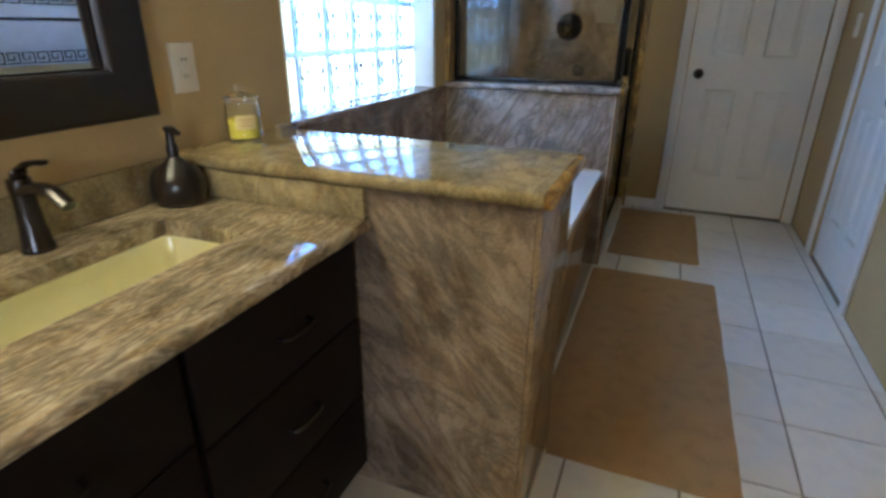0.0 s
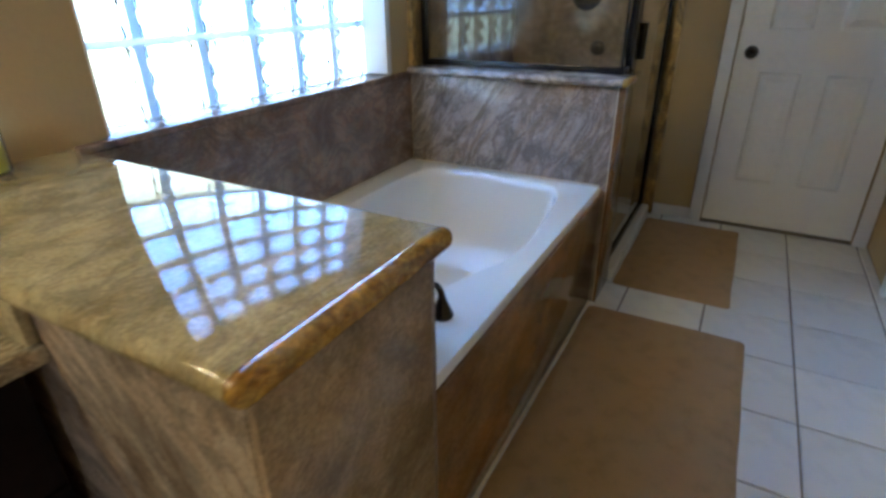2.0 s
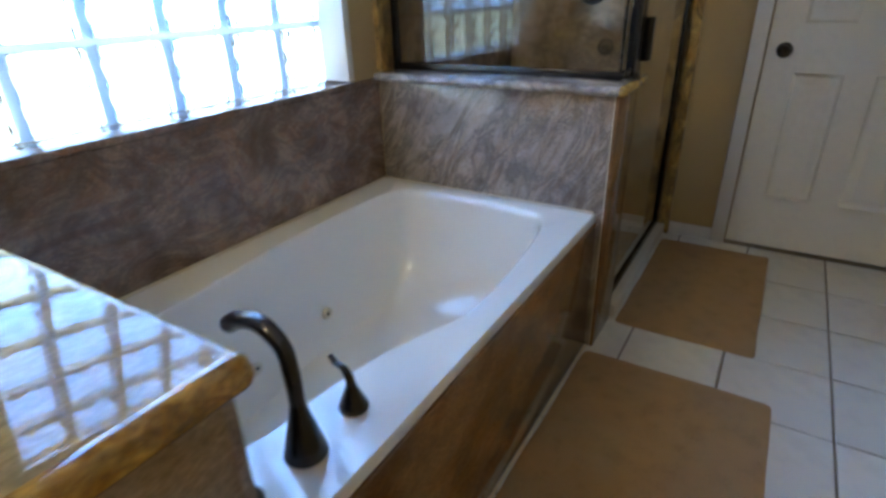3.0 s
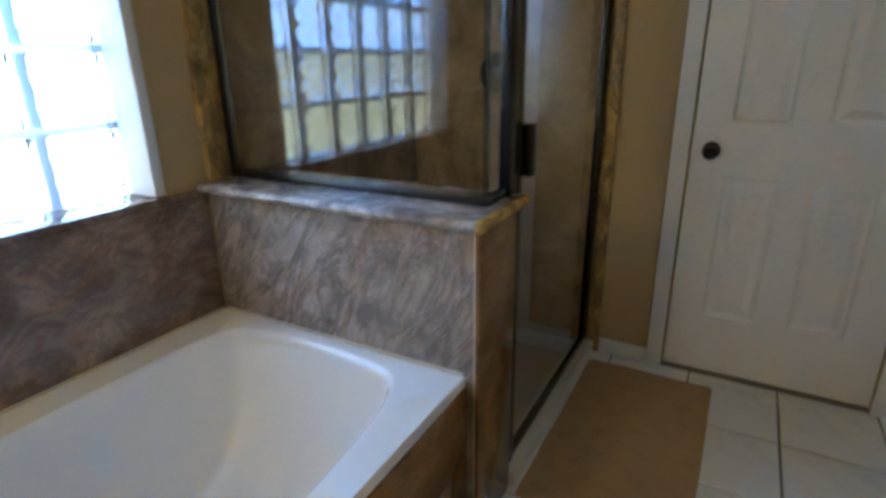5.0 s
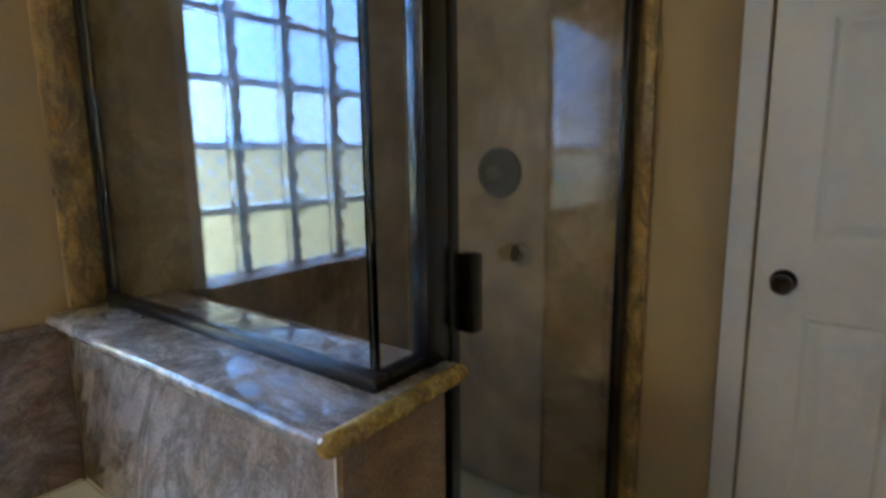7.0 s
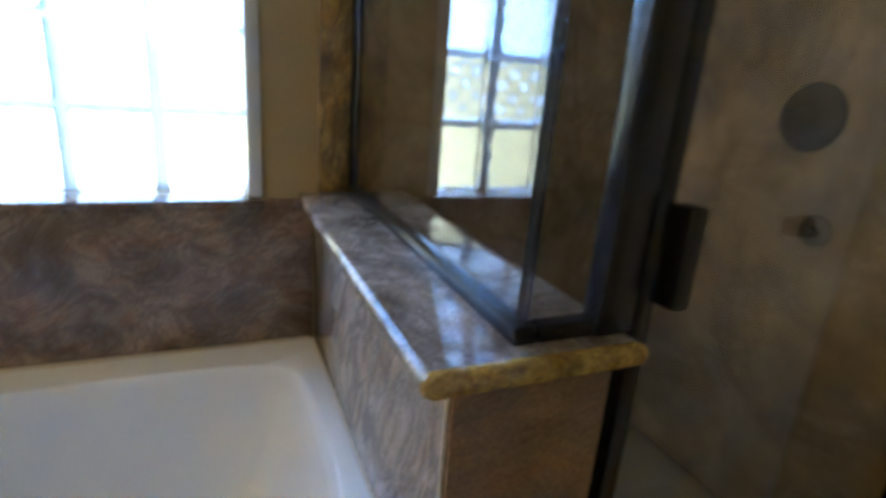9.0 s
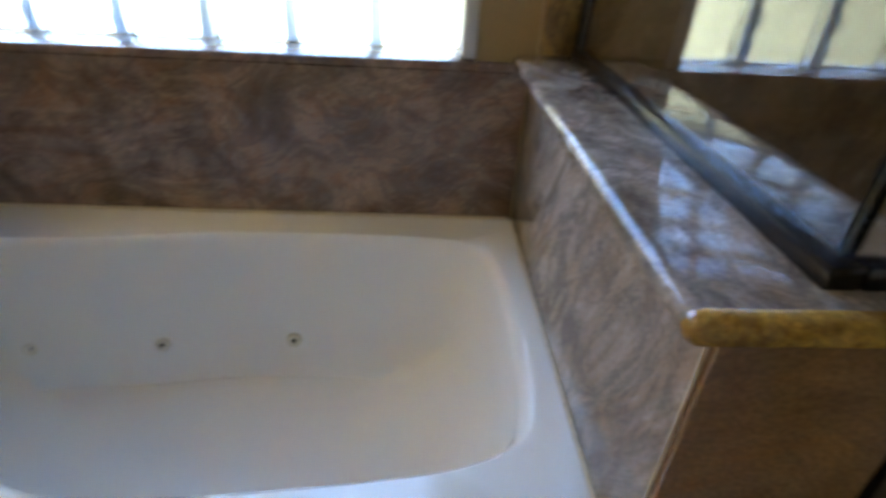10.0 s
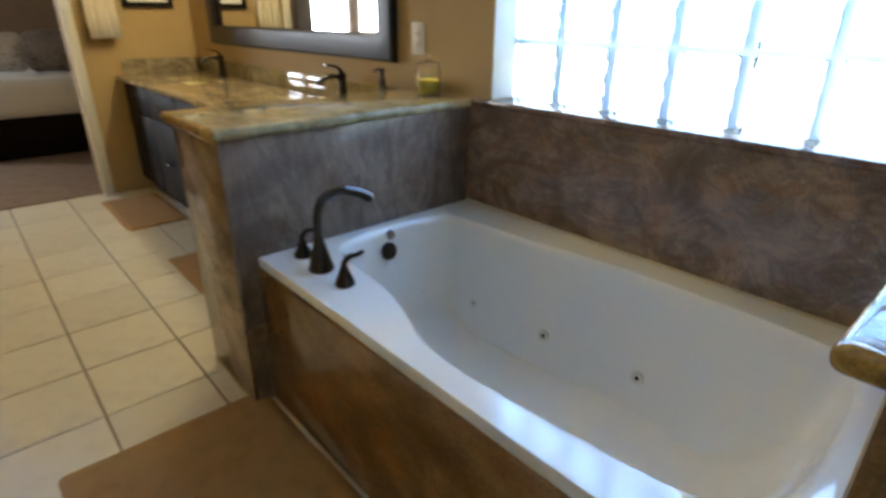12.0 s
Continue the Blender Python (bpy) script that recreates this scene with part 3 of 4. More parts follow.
structure("closet_back_north", box_bm(1.1, NORTH + 0.125, 0, 2.1, NORTH + 0.14, 2.2), PAINT, "wall behind the closed door", "wall")
structure("closet_back_east", box_bm(EAST + 0.125, 1.25, 0, EAST + 0.14, 2.2, 2.2), PAINT, "wall behind the closed door", "wall")


# ---- bathtub ----
def bathtub():
    tub = thing("bathtub", (0.44, 0.74, 0), "white acrylic drop-in whirlpool bathtub in a granite surround", "bathtub")
    x0, x1, y0, y1 = 0.001, 0.883, 0.001, 1.467
    corners = [(0.20, 0.05), (0.58, 0.045), (0.69, 0.13), (0.705, 0.42), (0.745, 0.56), (0.818, 0.72), (0.797, 1.05), (0.757, 1.35), (0.66, 1.42), (0.20, 1.42), (0.11, 1.34), (0.105, 0.80), (0.13, 0.60), (0.155, 0.45), (0.165, 0.14)]
    p = [Vector(c) for c in corners]
    for _ in range(3):
        p = [q for a, b in zip(p, p[1:] + p[:1]) for q in (a.lerp(b, 0.25), a.lerp(b, 0.75))]
    c = Vector((0.44, 0.76))

    def out(q):
        d = q - c
        s = min(((x1 if d.x > 0 else x0) - c.x) / d.x if abs(d.x) > 1e-6 else 9, ((y1 if d.y > 0 else y0) - c.y) / d.y if abs(d.y) > 1e-6 else 9)
        return c + d * s

    rim = [out(q) for q in p]
    for corner in ((x0, y0), (x1, y0), (x1, y1), (x0, y1)):
        near = min(range(len(rim)), key=lambda k: (rim[k] - Vector(corner)).length)
        rim[near] = Vector(corner)

    def inset(f, far=0.0):
        return [c + (q - c) * f + Vector((0, -far * (q.y - c.y) / 0.65 if q.y > c.y else far * 0.3 * (c.y - q.y) / 0.7)) for q in p]

    levels = [(rim, RIM - 0.03), (rim, RIM - 0.004), ([c + (q - c) * 0.994 for q in rim], RIM),
              (inset(1.012), RIM + 0.001), (inset(1.0), RIM - 0.003), (inset(0.985), RIM - 0.012), (inset(0.975), RIM - 0.03),
              (inset(0.955, 0.01), RIM - 0.13), (inset(0.92, 0.03), RIM - 0.27), (inset(0.87, 0.06), RIM - 0.36), (inset(0.78, 0.08), RIM - 0.405), (inset(0.5, 0.05), RIM - 0.415)]
    bm = bmesh.new()
    rings = [[bm.verts.new((q.x, q.y, z)) for q in loop] for loop, z in levels]
    n = len(p)
    for a, b in zip(rings, rings[1:]):
        for k in range(n):
            bm.faces.new((a[k], a[(k + 1) % n], b[(k + 1) % n], b[k]))
    bm.faces.new(rings[-1])
    bmesh.ops.dissolve_degenerate(bm, edges=bm.edges, dist=1e-5)
    part("shell", bm, TUB, tub)
    return tub


tub = bathtub()
CAULK = material("cream_caulk", (0.66, 0.57, 0.40), 0.55, bump=0.2, scale=90, vary=0.1)
structure("caulk_splash", box_bm(0.0005, 0.008, RIM + 0.001, 0.006, 1.46, RIM + 0.007, 0.002), CAULK, "yellowed cream caulk line along the tub", "trim")
structure("caulk_panel", box_bm(0.008, 1.4635, RIM + 0.001, 0.875, 1.4695, RIM + 0.006, 0.002), CAULK, "yellowed cream caulk line along the tub", "trim")
# thin cream line up the outer corner of the half wall
structure("corner_line", box_bm(0.9048, 1.4688, 0.0, 0.9076, 1.4718, 0.922, 0.001), CAULK, "pale line at the half wall corner", "trim")
structure("caulk_apron", box_bm(0.8905, 0.0, 0.0, 0.8975, 1.469, 0.006, 0.002), CAULK, "pale caulk line along the apron foot", "trim")
structure("caulk_pony", box_bm(0.9535, -0.373, 0.0, 0.960, -0.014, 0.007, 0.002), CAULK, "pale caulk line along the half wall foot", "trim")
# the apron's orange-brown holds warm light bounced up from the floor
structure("tub_apron", box_bm(0.860, 0.0, 0, 0.890, 1.469, RIM - 0.031, 0.007, 3), APRON_SHADED, "polished granite tub apron with warm bounce light in its brown", "apron")

# ---- shower enclosure ----
# tinted glass for an added strip that shows the panes' bright edge
EDGE_STRIP = glass("clear_glass_edge", 0.12, 1.2, (0.62, 0.74, 0.78))


def shower():
    s = thing("shower_enclosure", (0.885, 1.72, 0.06), "frameless-look glass shower with dark bronze frame", "shower")
    part("base_rail", box_bm(0.008, 1.555, LEDGE_Z, 0.90, 1.588, LEDGE_Z + 0.024, 0.003), FRAME, s, "dark bronze rail")
    part("base_rail", box_bm(0.872, 1.590, LEDGE_Z, 0.90, 1.674, LEDGE_Z + 0.024, 0.003), FRAME, s)
    part("wall_rail", box_bm(0.008, 1.558, LEDGE_Z + 0.025, 0.034, 1.586, 2.05, 0.003), FRAME, s)
    for box, label in (((0.035, 1.568, LEDGE_Z + 0.018, 0.880, 1.576, 2.05), "clear fixed glass panel"), ((0.882, 1.579, LEDGE_Z + 0.018, 0.89, 1.675, 2.05), "clear narrow glass panel")):
        g = part("glass_panel", box_bm(*box), PANE, s, label, smooth=False)
        g.visible_shadow = False
    part("glass_edge", box_bm(0.8825, 1.5695, LEDGE_Z + 0.026, 0.8872, 1.5742, 2.05, 0.001), EDGE_STRIP, s, "pale clear strip standing for the bright glass edge")
    part("post", box_bm(0.866, 1.675, LEDGE_Z, 0.905, 1.735, 2.05, 0.004), FRAME, s, "dark bronze door post")
    part("post", box_bm(0.866, 1.736, 0.06, 0.905, 1.765, 2.05, 0.004), FRAME, s, "dark bronze door post")
    part("jamb", box_bm(0.868, 2.64, 0.06, 0.898, NORTH - 0.024, 2.05, 0.004), FRAME, s)
    part("header", box_bm(0.008, 1.556, 2.051, 0.905, 1.588, 2.085, 0.004), FRAME, s)
    part("header", box_bm(0.868, 1.589, 2.051, 0.905, NORTH - 0.024, 2.085, 0.004), FRAME, s)
    door = part("shower_door", box_bm(0.882, 1.768, 0.095, 0.89, 2.637, 2.04), PANE, s, "clear glass shower door", smooth=False)
    door.visible_shadow = False
    part("door_rail", box_bm(0.872, 1.767, 0.062, 0.90, 2.638, 0.094, 0.003), FRAME, door)
    part("door_rail", box_bm(0.874, 2.606, 0.095, 0.90, 2.638, 2.04, 0.003), FRAME, door)
    part("handle", box_bm(0.892, 1.770, 0.99, 0.93, 1.80, 1.13, 0.006), FRAME, door, "dark bronze door handle")
    return s


shower()


# ---- vanity ----
VAN_Y0 = SOUTH + 0.001
def vanity():
    holes_y = [(-1.075, -0.575), (-2.55, -2.05)]
    top = thing("vanity_countertop", (0.25, -1.6, TOP_Z - 0.035), "polished veined golden granite vanity top", "countertop")
    bm = slab_bm([-0.018, 0.125, 0.355, 0.555], [VAN_Y0, -2.55, -2.05, -1.075, -0.575, -0.377], [(1, 1), (1, 3)], TOP_Z - 0.035, TOP_Z, "z")
    edge = [e for e in bm.edges if e.calc_length() > 0.1 and all(abs(v.co.x - 0.555) < 1e-4 for v in e.verts) and abs(e.verts[0].co.z - e.verts[1].co.z) < 1e-4]
    bmesh.ops.bevel(bm, geom=edge, offset=0.015, segments=4, affect="EDGES", profile=0.5)
    part("slab", bm, COUNTER, top)
    part("backsplash", box_bm(-0.018, VAN_Y0, TOP_Z + 0.0005, 0.002, -0.395, TOP_Z + 0.1, 0.003), CAP, top)
    part("side_splash", box_bm(0.003, -0.394, TOP_Z + 0.0005, 0.545, -0.377, 0.893, 0.003), CAP, top, "tan granite side splash")
    part("side_splash", box_bm(0.003, VAN_Y0, TOP_Z + 0.0005, 0.50, VAN_Y0 + 0.02, TOP_Z + 0.1, 0.003), COUNTER, top)
    for y0, y1 in holes_y:
        basin = thing("sink", (0.24, (y0 + y1) / 2, TOP_Z - 0.19), "cream undermount rectangular china sink", "sink", "vanity sinks")
        bm = bmesh.new()
        rings = []
        for inset, z in ((-0.012, TOP_Z - 0.0355), (0.0, TOP_Z - 0.037), (0.004, TOP_Z - 0.06), (0.02, TOP_Z - 0.14), (0.045, TOP_Z - 0.165), (0.09, TOP_Z - 0.172)):
            x0, x1, a, b, r = 0.127 + inset, 0.353 - inset, y0 + inset, y1 - inset, 0.03
            ring = []
            for cx, cy, s in ((x1 - r, b - r, 0), (x0 + r, b - r, 90), (x0 + r, a + r, 180), (x1 - r, a + r, 270)):
                ring += [bm.verts.new((cx + r * math.cos(radians(s + k * 22.5)), cy + r * math.sin(radians(s + k * 22.5)), z)) for k in range(5)]
            rings.append(ring)
        for p, q in zip(rings, rings[1:]):
            for k in range(20):
                bm.faces.new((p[k], p[(k + 1) % 20], q[(k + 1) % 20], q[k]))
        bm.faces.new(rings[-1])
        part("basin", bm, SINK, basin)
        part("drain", lathe_bm([(0.0, 0.004), (0.02, 0.004), (0.022, 0.0)], 20, (0.24, (y0 + y1) / 2, TOP_Z - 0.172)), BRONZE, basin)
    units = [(-0.396, -0.91, "drawers"), (-0.912, -1.38, "doors"), (-1.382, -1.85, "drawers"), (-1.852, -2.38, "doors"), (-2.382, VAN_Y0 + 0.002, "doors")]
    for b, a, kind in units:
        cab = thing("vanity_cabinet", (0.24, (a + b) / 2, 0), "dark espresso wooden vanity cabinet", "cabinet", "vanity cabinets")
        part("body", box_bm(0.0, a, 0.09, 0.50, b, 0.60, 0.002), WOOD, cab)
        part("face_frame", box_bm(0.47, a, 0.601, 0.50, b, TOP_Z - 0.036, 0.002), WOOD, cab)
        part("toe_kick", box_bm(0.0, a, 0.0, 0.445, b, 0.0895, 0.001), WOOD, cab)
        fronts = [(0.10, 0.33), (0.335, 0.56), (0.565, 0.77)] if kind == "drawers" else [(0.10, 0.59), (0.595, 0.77)]
        for z0, z1 in fronts:
            front = part("drawer_front" if z1 - z0 < 0.3 else "cabinet_door", box_bm(0.501, a + 0.006, z0, 0.519, b - 0.006, z1, 0.004), WOOD, cab)
            zc, yc = (z0 + z1) / 2, (a + b) / 2
            bar = arc([(0.520, yc - 0.05, zc), (0.541, yc - 0.04, zc), (0.545, yc, zc), (0.541, yc + 0.04, zc), (0.520, yc + 0.05, zc)], 4)
            part("handle", tube_bm(bar, 0.005, 8), BRONZE, front, "dark bronze pull")


vanity()


def mirror():
    m = thing("vanity_mirror", (-0.015, -1.45, 1.035), "wide wall mirror in a dark wood frame", "mirror")
    y0, y1, z0, z1, w = -2.50, -0.44, 1.03, 2.05, 0.11
    part("glass", box_bm(-0.019, y0 + w - 0.01, z0 + w - 0.01, -0.008, y1 - w + 0.01, z1 - w + 0.01), MIRROR, m, smooth=False)
    bm = slab_bm([y0, y0 + w, y1 - w, y1], [z0, z0 + w, z1 - w, z1], [(1, 1)], -0.0075, 0.026, "x")
    front = [e for e in bm.edges if all(v.co.x > 0.02 for v in e.verts) and len(e.link_faces) == 2 and abs(e.calc_face_angle(0)) > 0.5]
    bmesh.ops.bevel(bm, geom=front, offset=0.014, segments=3, affect="EDGES", profile=0.6)
    part("frame", bm, LACQUER, m)
    part("inner_lip", slab_bm([y0 + w - 0.012, y0 + w + 0.004, y1 - w - 0.004, y1 - w + 0.012], [z0 + w - 0.012, z0 + w + 0.004, z1 - w - 0.004, z1 - w + 0.012], [(1, 1)], -0.0078, 0.004, "x"), WOOD, m)


mirror()

# ---- bath mats ----
def mat(x0, y0, x1, y1):
    bm = bmesh.new()
    nx, ny = int((x1 - x0) / 0.02), int((y1 - y0) / 0.02)
    grid = []
    for i in range(nx + 1):
        row = []
        for j in range(ny + 1):
            x, y = x0 + (x1 - x0) * i / nx, y0 + (y1 - y0) * j / ny
            e = min(i, nx - i, j, ny - j)
            z = (0.003, 0.011, 0.0145)[min(e, 2)] + 0.0025 * noise.noise((x * 6, y * 6, 0)) * min(1, e / 2)
            z -= 0.0028 if e == 3 or (e > 3 and j % 6 == 3) else 0.0
            wob = 0.004
            r = 0.022
            u, v = x - min(max(x, x0 + r), x1 - r), y - min(max(y, y0 + r), y1 - r)
            if math.hypot(u, v) > r:
                x, y = x - u * (1 - r / math.hypot(u, v)), y - v * (1 - r / math.hypot(u, v))
            row.append(bm.verts.new((x + wob * noise.noise((x * 5, y * 5, 3)), y + wob * noise.noise((x * 5, y * 5, 7)), z)))
        grid.append(row)
    for i in range(nx):
        for j in range(ny):
            bm.faces.new((grid[i][j], grid[i + 1][j], grid[i + 1][j + 1], grid[i][j + 1]))
    low = bmesh.ops.extrude_face_region(bm, geom=list(bm.faces))
    for v in low["geom"]:
        if isinstance(v, bmesh.types.BMVert):
            v.co.z = 0.0005
    return single("bath_mat", bm, MAT, "plush golden brown bath mat on the tile floor", "bath mat", "bath mats")


mat(0.903, -0.075, 1.515, 1.437)
mat(0.945, 1.675, 1.445, 2.60)
mat(0.50, -2.75, 0.86, -2.02)
mat(0.57, -1.45, 0.81, -0.80)


# ---- tub fittings ----
def tub_tap(name, at, spout, label):
    """A bronze deck tap: a flared foot that runs up into a lever or a goose-neck spout."""
    t = thing(name, at, label, "faucet", "tub faucet set")
    x, y, z = at
    if spout:
        part("body", lathe_bm([(0.036, 0), (0.038, 0.004), (0.036, 0.012), (0.030, 0.035), (0.021, 0.068), (0.015, 0.095), (0.013, 0.107)], 28, at), BRONZE, t)
        way = arc([(x, y, z + 0.105), (x - 0.002, y, z + 0.16), (x - 0.016, y + 0.004, z + 0.205), (x - 0.065, y + 0.01, z + 0.228), (x - 0.125, y + 0.017, z + 0.214), (x - 0.165, y + 0.022, z + 0.190)], 6)
        part("spout", tube_bm(way, [0.013 + 0.004 * (k / (len(way) - 1)) for k in range(len(way))], 16), BRONZE, t)
    else:
        part("body", lathe_bm([(0.028, 0), (0.029, 0.003), (0.027, 0.010), (0.019, 0.028), (0.012, 0.046), (0.009, 0.056)], 24, at), BRONZE, t)
        way = arc([(x, y, z + 0.052), (x - 0.003, y, z + 0.066), (x - 0.018, y + 0.004, z + 0.080), (x - 0.038, y + 0.008, z + 0.080), (x - 0.056, y + 0.012, z + 0.088)], 5)
        part("lever", tube_bm(way, [0.011 - 0.005 * (k / (len(way) - 1)) for k in range(len(way))], 12, flat=0.8), BRONZE, t)
    return t


tub_tap("tub_spout", (0.782, 0.205, RIM + 0.001), True, "oil-rubbed bronze goose-neck tub spout on the rim")
tub_tap("tub_faucet_lever", (0.775, 0.085, RIM + 0.001), False, "oil-rubbed bronze tub lever handle on the rim")
tub_tap("tub_faucet_lever", (0.780, 0.330, RIM + 0.001), False, "oil-rubbed bronze tub lever handle on the rim")

JET = material("yellowed_plastic", (0.72, 0.67, 0.52), 0.25, coat=0.3)
CHROME = material("satin_chrome", (0.55, 0.55, 0.55), 0.25, metal=1.0)
face = Matrix.Translation((0.447, 0.072, 0.452)) @ Matrix.Rotation(radians(-78), 4, "X")
part("overflow_drain", lathe_bm([(0.0, 0.016), (0.026, 0.016), (0.031, 0.012), (0.033, 0.003), (0.034, -0.006)], 28, m=face), BRONZE, tub, "dark bronze overflow plate")
air = Matrix.Translation((0.43, 0.070, 0.508)) @ Matrix.Rotation(radians(-78), 4, "X")
part("air_control", lathe_bm([(0.0, 0.006), (0.014, 0.006), (0.017, 0.002), (0.018, -0.005)], 20, m=air), CHROME, tub, "small chrome air control")
for x, y in ((0.190, 0.25), (0.170, 0.567), (0.146, 0.90)):
    jet = Matrix.Translation((x, y, 0.225)) @ Matrix.Rotation(radians(80), 4, "Y")
    j = part("jet", lathe_bm([(0.007, 0.002), (0.009, 0.005), (0.015, 0.006), (0.019, 0.003), (0.020, -0.012)], 20, m=jet), JET, tub, "yellowed white whirlpool jet")
    part("nozzle", lathe_bm([(0.0, 0.004), (0.006, 0.004), (0.0068, 0.001)], 12, m=jet), BRONZE, j)

# ---- shower valve ----
back = Matrix.Translation((0.43, NORTH - 0.0185, 1.235)) @ Matrix.Rotation(radians(90), 4, "X")
valve = thing("shower_valve", (0.43, NORTH - 0.0185, 1.235), "round dark bronze shower valve on the granite wall", "shower valve")
DARK = material("matte_dark_bronze", (0.014, 0.010, 0.008), 0.5, bump=0.05, scale=120)
DARK.node_tree.nodes["Principled BSDF"].inputs["Specular IOR Level"].default_value = 0.2
part("plate", lathe_bm([(0.0, 0.012), (0.06, 0.012), (0.082, 0.009), (0.09, 0.0)], 36, m=back), DARK, valve)
part("hub", lathe_bm([(0.0, 0.05), (0.024, 0.048), (0.028, 0.04), (0.03, 0.013)], 24, m=back), BRONZE, valve)
lev = arc([(0.43, NORTH - 0.06, 1.235), (0.42, NORTH - 0.07, 1.215), (0.415, NORTH - 0.072, 1.185)], 5)
part("lever", tube_bm(lev, [0.010, 0.010, 0.0095, 0.009, 0.0085, 0.008, 0.008, 0.008, 0.008, 0.007, 0.006], 12), BRONZE, valve, "dark bronze lever")
low = Matrix.Translation((0.52, NORTH - 0.0185, 0.95)) @ Matrix.Rotation(radians(90), 4, "X")
AGED = material("aged_bronze", (0.10, 0.075, 0.045), 0.45, metal=0.4)
dial = thing("shower_diverter", (0.52, NORTH - 0.0185, 0.95), "small round bronze diverter on the granite wall", "shower valve")
part("plate", lathe_bm([(0.0, 0.010), (0.03, 0.010), (0.040, 0.006), (0.043, 0.0)], 28, m=low), AGED, dial)
part("knob", lathe_bm([(0.0, 0.035), (0.014, 0.034), (0.017, 0.028), (0.015, 0.011)], 20, m=low), AGED, dial)


# ---- vanity things ----
def basin_faucet(y):
    x, z = 0.05, TOP_Z + 0.0005
    t = thing("basin_faucet", (x, y, z), "oil-rubbed bronze single-lever basin faucet on the counter", "faucet", "basin faucets")
    part("body", lathe_bm([(0.030, 0), (0.031, 0.004), (0.028, 0.012), (0.023, 0.05), (0.020, 0.10), (0.022, 0.13), (0.021, 0.145)], 24, (x, y, z)), BRONZE, t)
    way = arc([(x, y, z + 0.115), (x + 0.035, y, z + 0.13), (x + 0.085, y, z + 0.128), (x + 0.125, y, z + 0.105)], 5)
    part("spout", tube_bm(way, [0.018] * 6 + [0.017] * 6 + [0.016] * 4, 16, flat=0.7), BRONZE, t)
    way = arc([(x, y, z + 0.145), (x + 0.015, y, z + 0.165), (x + 0.05, y, z + 0.178), (x + 0.085, y, z + 0.182)], 5)
    part("lever", tube_bm(way, [0.017] * 4 + [0.013] * 6 + [0.010] * 6, 12, flat=0.5), BRONZE, t)


basin_faucet(-0.805)
basin_faucet(-2.30)

soap = thing("soap_dispenser", (0.062, -0.462, TOP_Z + 0.0005), "round dark bronze soap bottle with pump on the counter", "soap dispenser")
part("bottle", lathe_bm([(0.040, 0), (0.056, 0.006), (0.066, 0.035), (0.064, 0.06), (0.049, 0.088), (0.023, 0.105), (0.016, 0.115)], 28, (0.062, -0.462, TOP_Z + 0.0005)), SOAP, soap)
part("pump", lathe_bm([(0.013, 0.115), (0.014, 0.14), (0.010, 0.15), (0.009, 0.175), (0.013, 0.178), (0.013, 0.188), (0.0, 0.19)], 18, (0.062, -0.462, TOP_Z + 0.0005)), SOAP, soap)
part("nozzle", tube_bm(arc([(0.062, -0.462, TOP_Z + 0.183), (0.082, -0.467, TOP_Z + 0.184), (0.102, -0.472, TOP_Z + 0.176)], 4), 0.006, 10), SOAP, soap)

JX, JY = 0.04, -0.185
CLEAR = glass("jar_glass", 0.0, 1.45, (0.96, 0.98, 0.97))
YELLOW = material("yellow_wax", (0.75, 0.62, 0.06), 0.5, bump=0.1, scale=30, vary=0.05)
jar = thing("candle_jar", (JX, JY, PONY_Z + 0.001), "clear glass candle jar with yellow wax on granite", "candle jar")
part("wax", lathe_bm([(0.0, 0.0065), (0.041, 0.0065), (0.0427, 0.013), (0.0427, 0.0562), (0.0, 0.0562)], 28, (JX, JY, PONY_Z)), YELLOW, jar, "bright yellow wax")
g = part("jar", lathe_bm([(0.0, 0.0011), (0.0432, 0.0011), (0.0475, 0.0065), (0.0475, 0.0918), (0.0432, 0.1004), (0.0432, 0.108), (0.04, 0.108), (0.04, 0.1004), (0.0437, 0.0907), (0.0437, 0.0065), (0.0, 0.0054)], 32, (JX, JY, PONY_Z)), CLEAR, jar)
g.visible_shadow = False
g = part("lid", lathe_bm([(0.0389, 0.1037), (0.0389, 0.1091), (0.0486, 0.1102), (0.0475, 0.1188), (0.0216, 0.1274), (0.0086, 0.1318), (0.014, 0.1404), (0.014, 0.149), (0.0, 0.1534)], 28, (JX, JY, PONY_Z)), CLEAR, jar, "glass lid with a knob")
g.visible_shadow = False
bm = bmesh.new()
cols = []
for k in range(9):
    a = radians(-75 + 9 * k)
    cols.append([bm.verts.new((JX + 0.0484 * math.cos(a), JY + 0.0484 * math.sin(a), PONY_Z + z)) for z in (0.032, 0.072)])
for p, q in zip(cols, cols[1:]):
    bm.faces.new((p[0], q[0], q[1], p[1]))
label_mat = material("paper_label", (0.78, 0.66, 0.30), 0.6)
tag = part("label", bm, label_mat, jar, "cream paper label")
INK = material("label_ink", (0.60, 0.36, 0.18), 0.6)
for z, a0, a1 in ((0.059, -62, -18), (0.051, -55, -25), (0.042, -60, -20)):
    bm = bmesh.new()
    cols = []
    for k in range(6):
        a = radians(a0 + (a1 - a0) * k / 5)
        cols.append([bm.verts.new((JX + 0.0488 * math.cos(a), JY + 0.0488 * math.sin(a), PONY_Z + z + d)) for d in (0, 0.003)])
    for p, q in zip(cols, cols[1:]):
        bm.faces.new((p[0], q[0], q[1], p[1]))
    part("print_bar", bm, INK, tag)


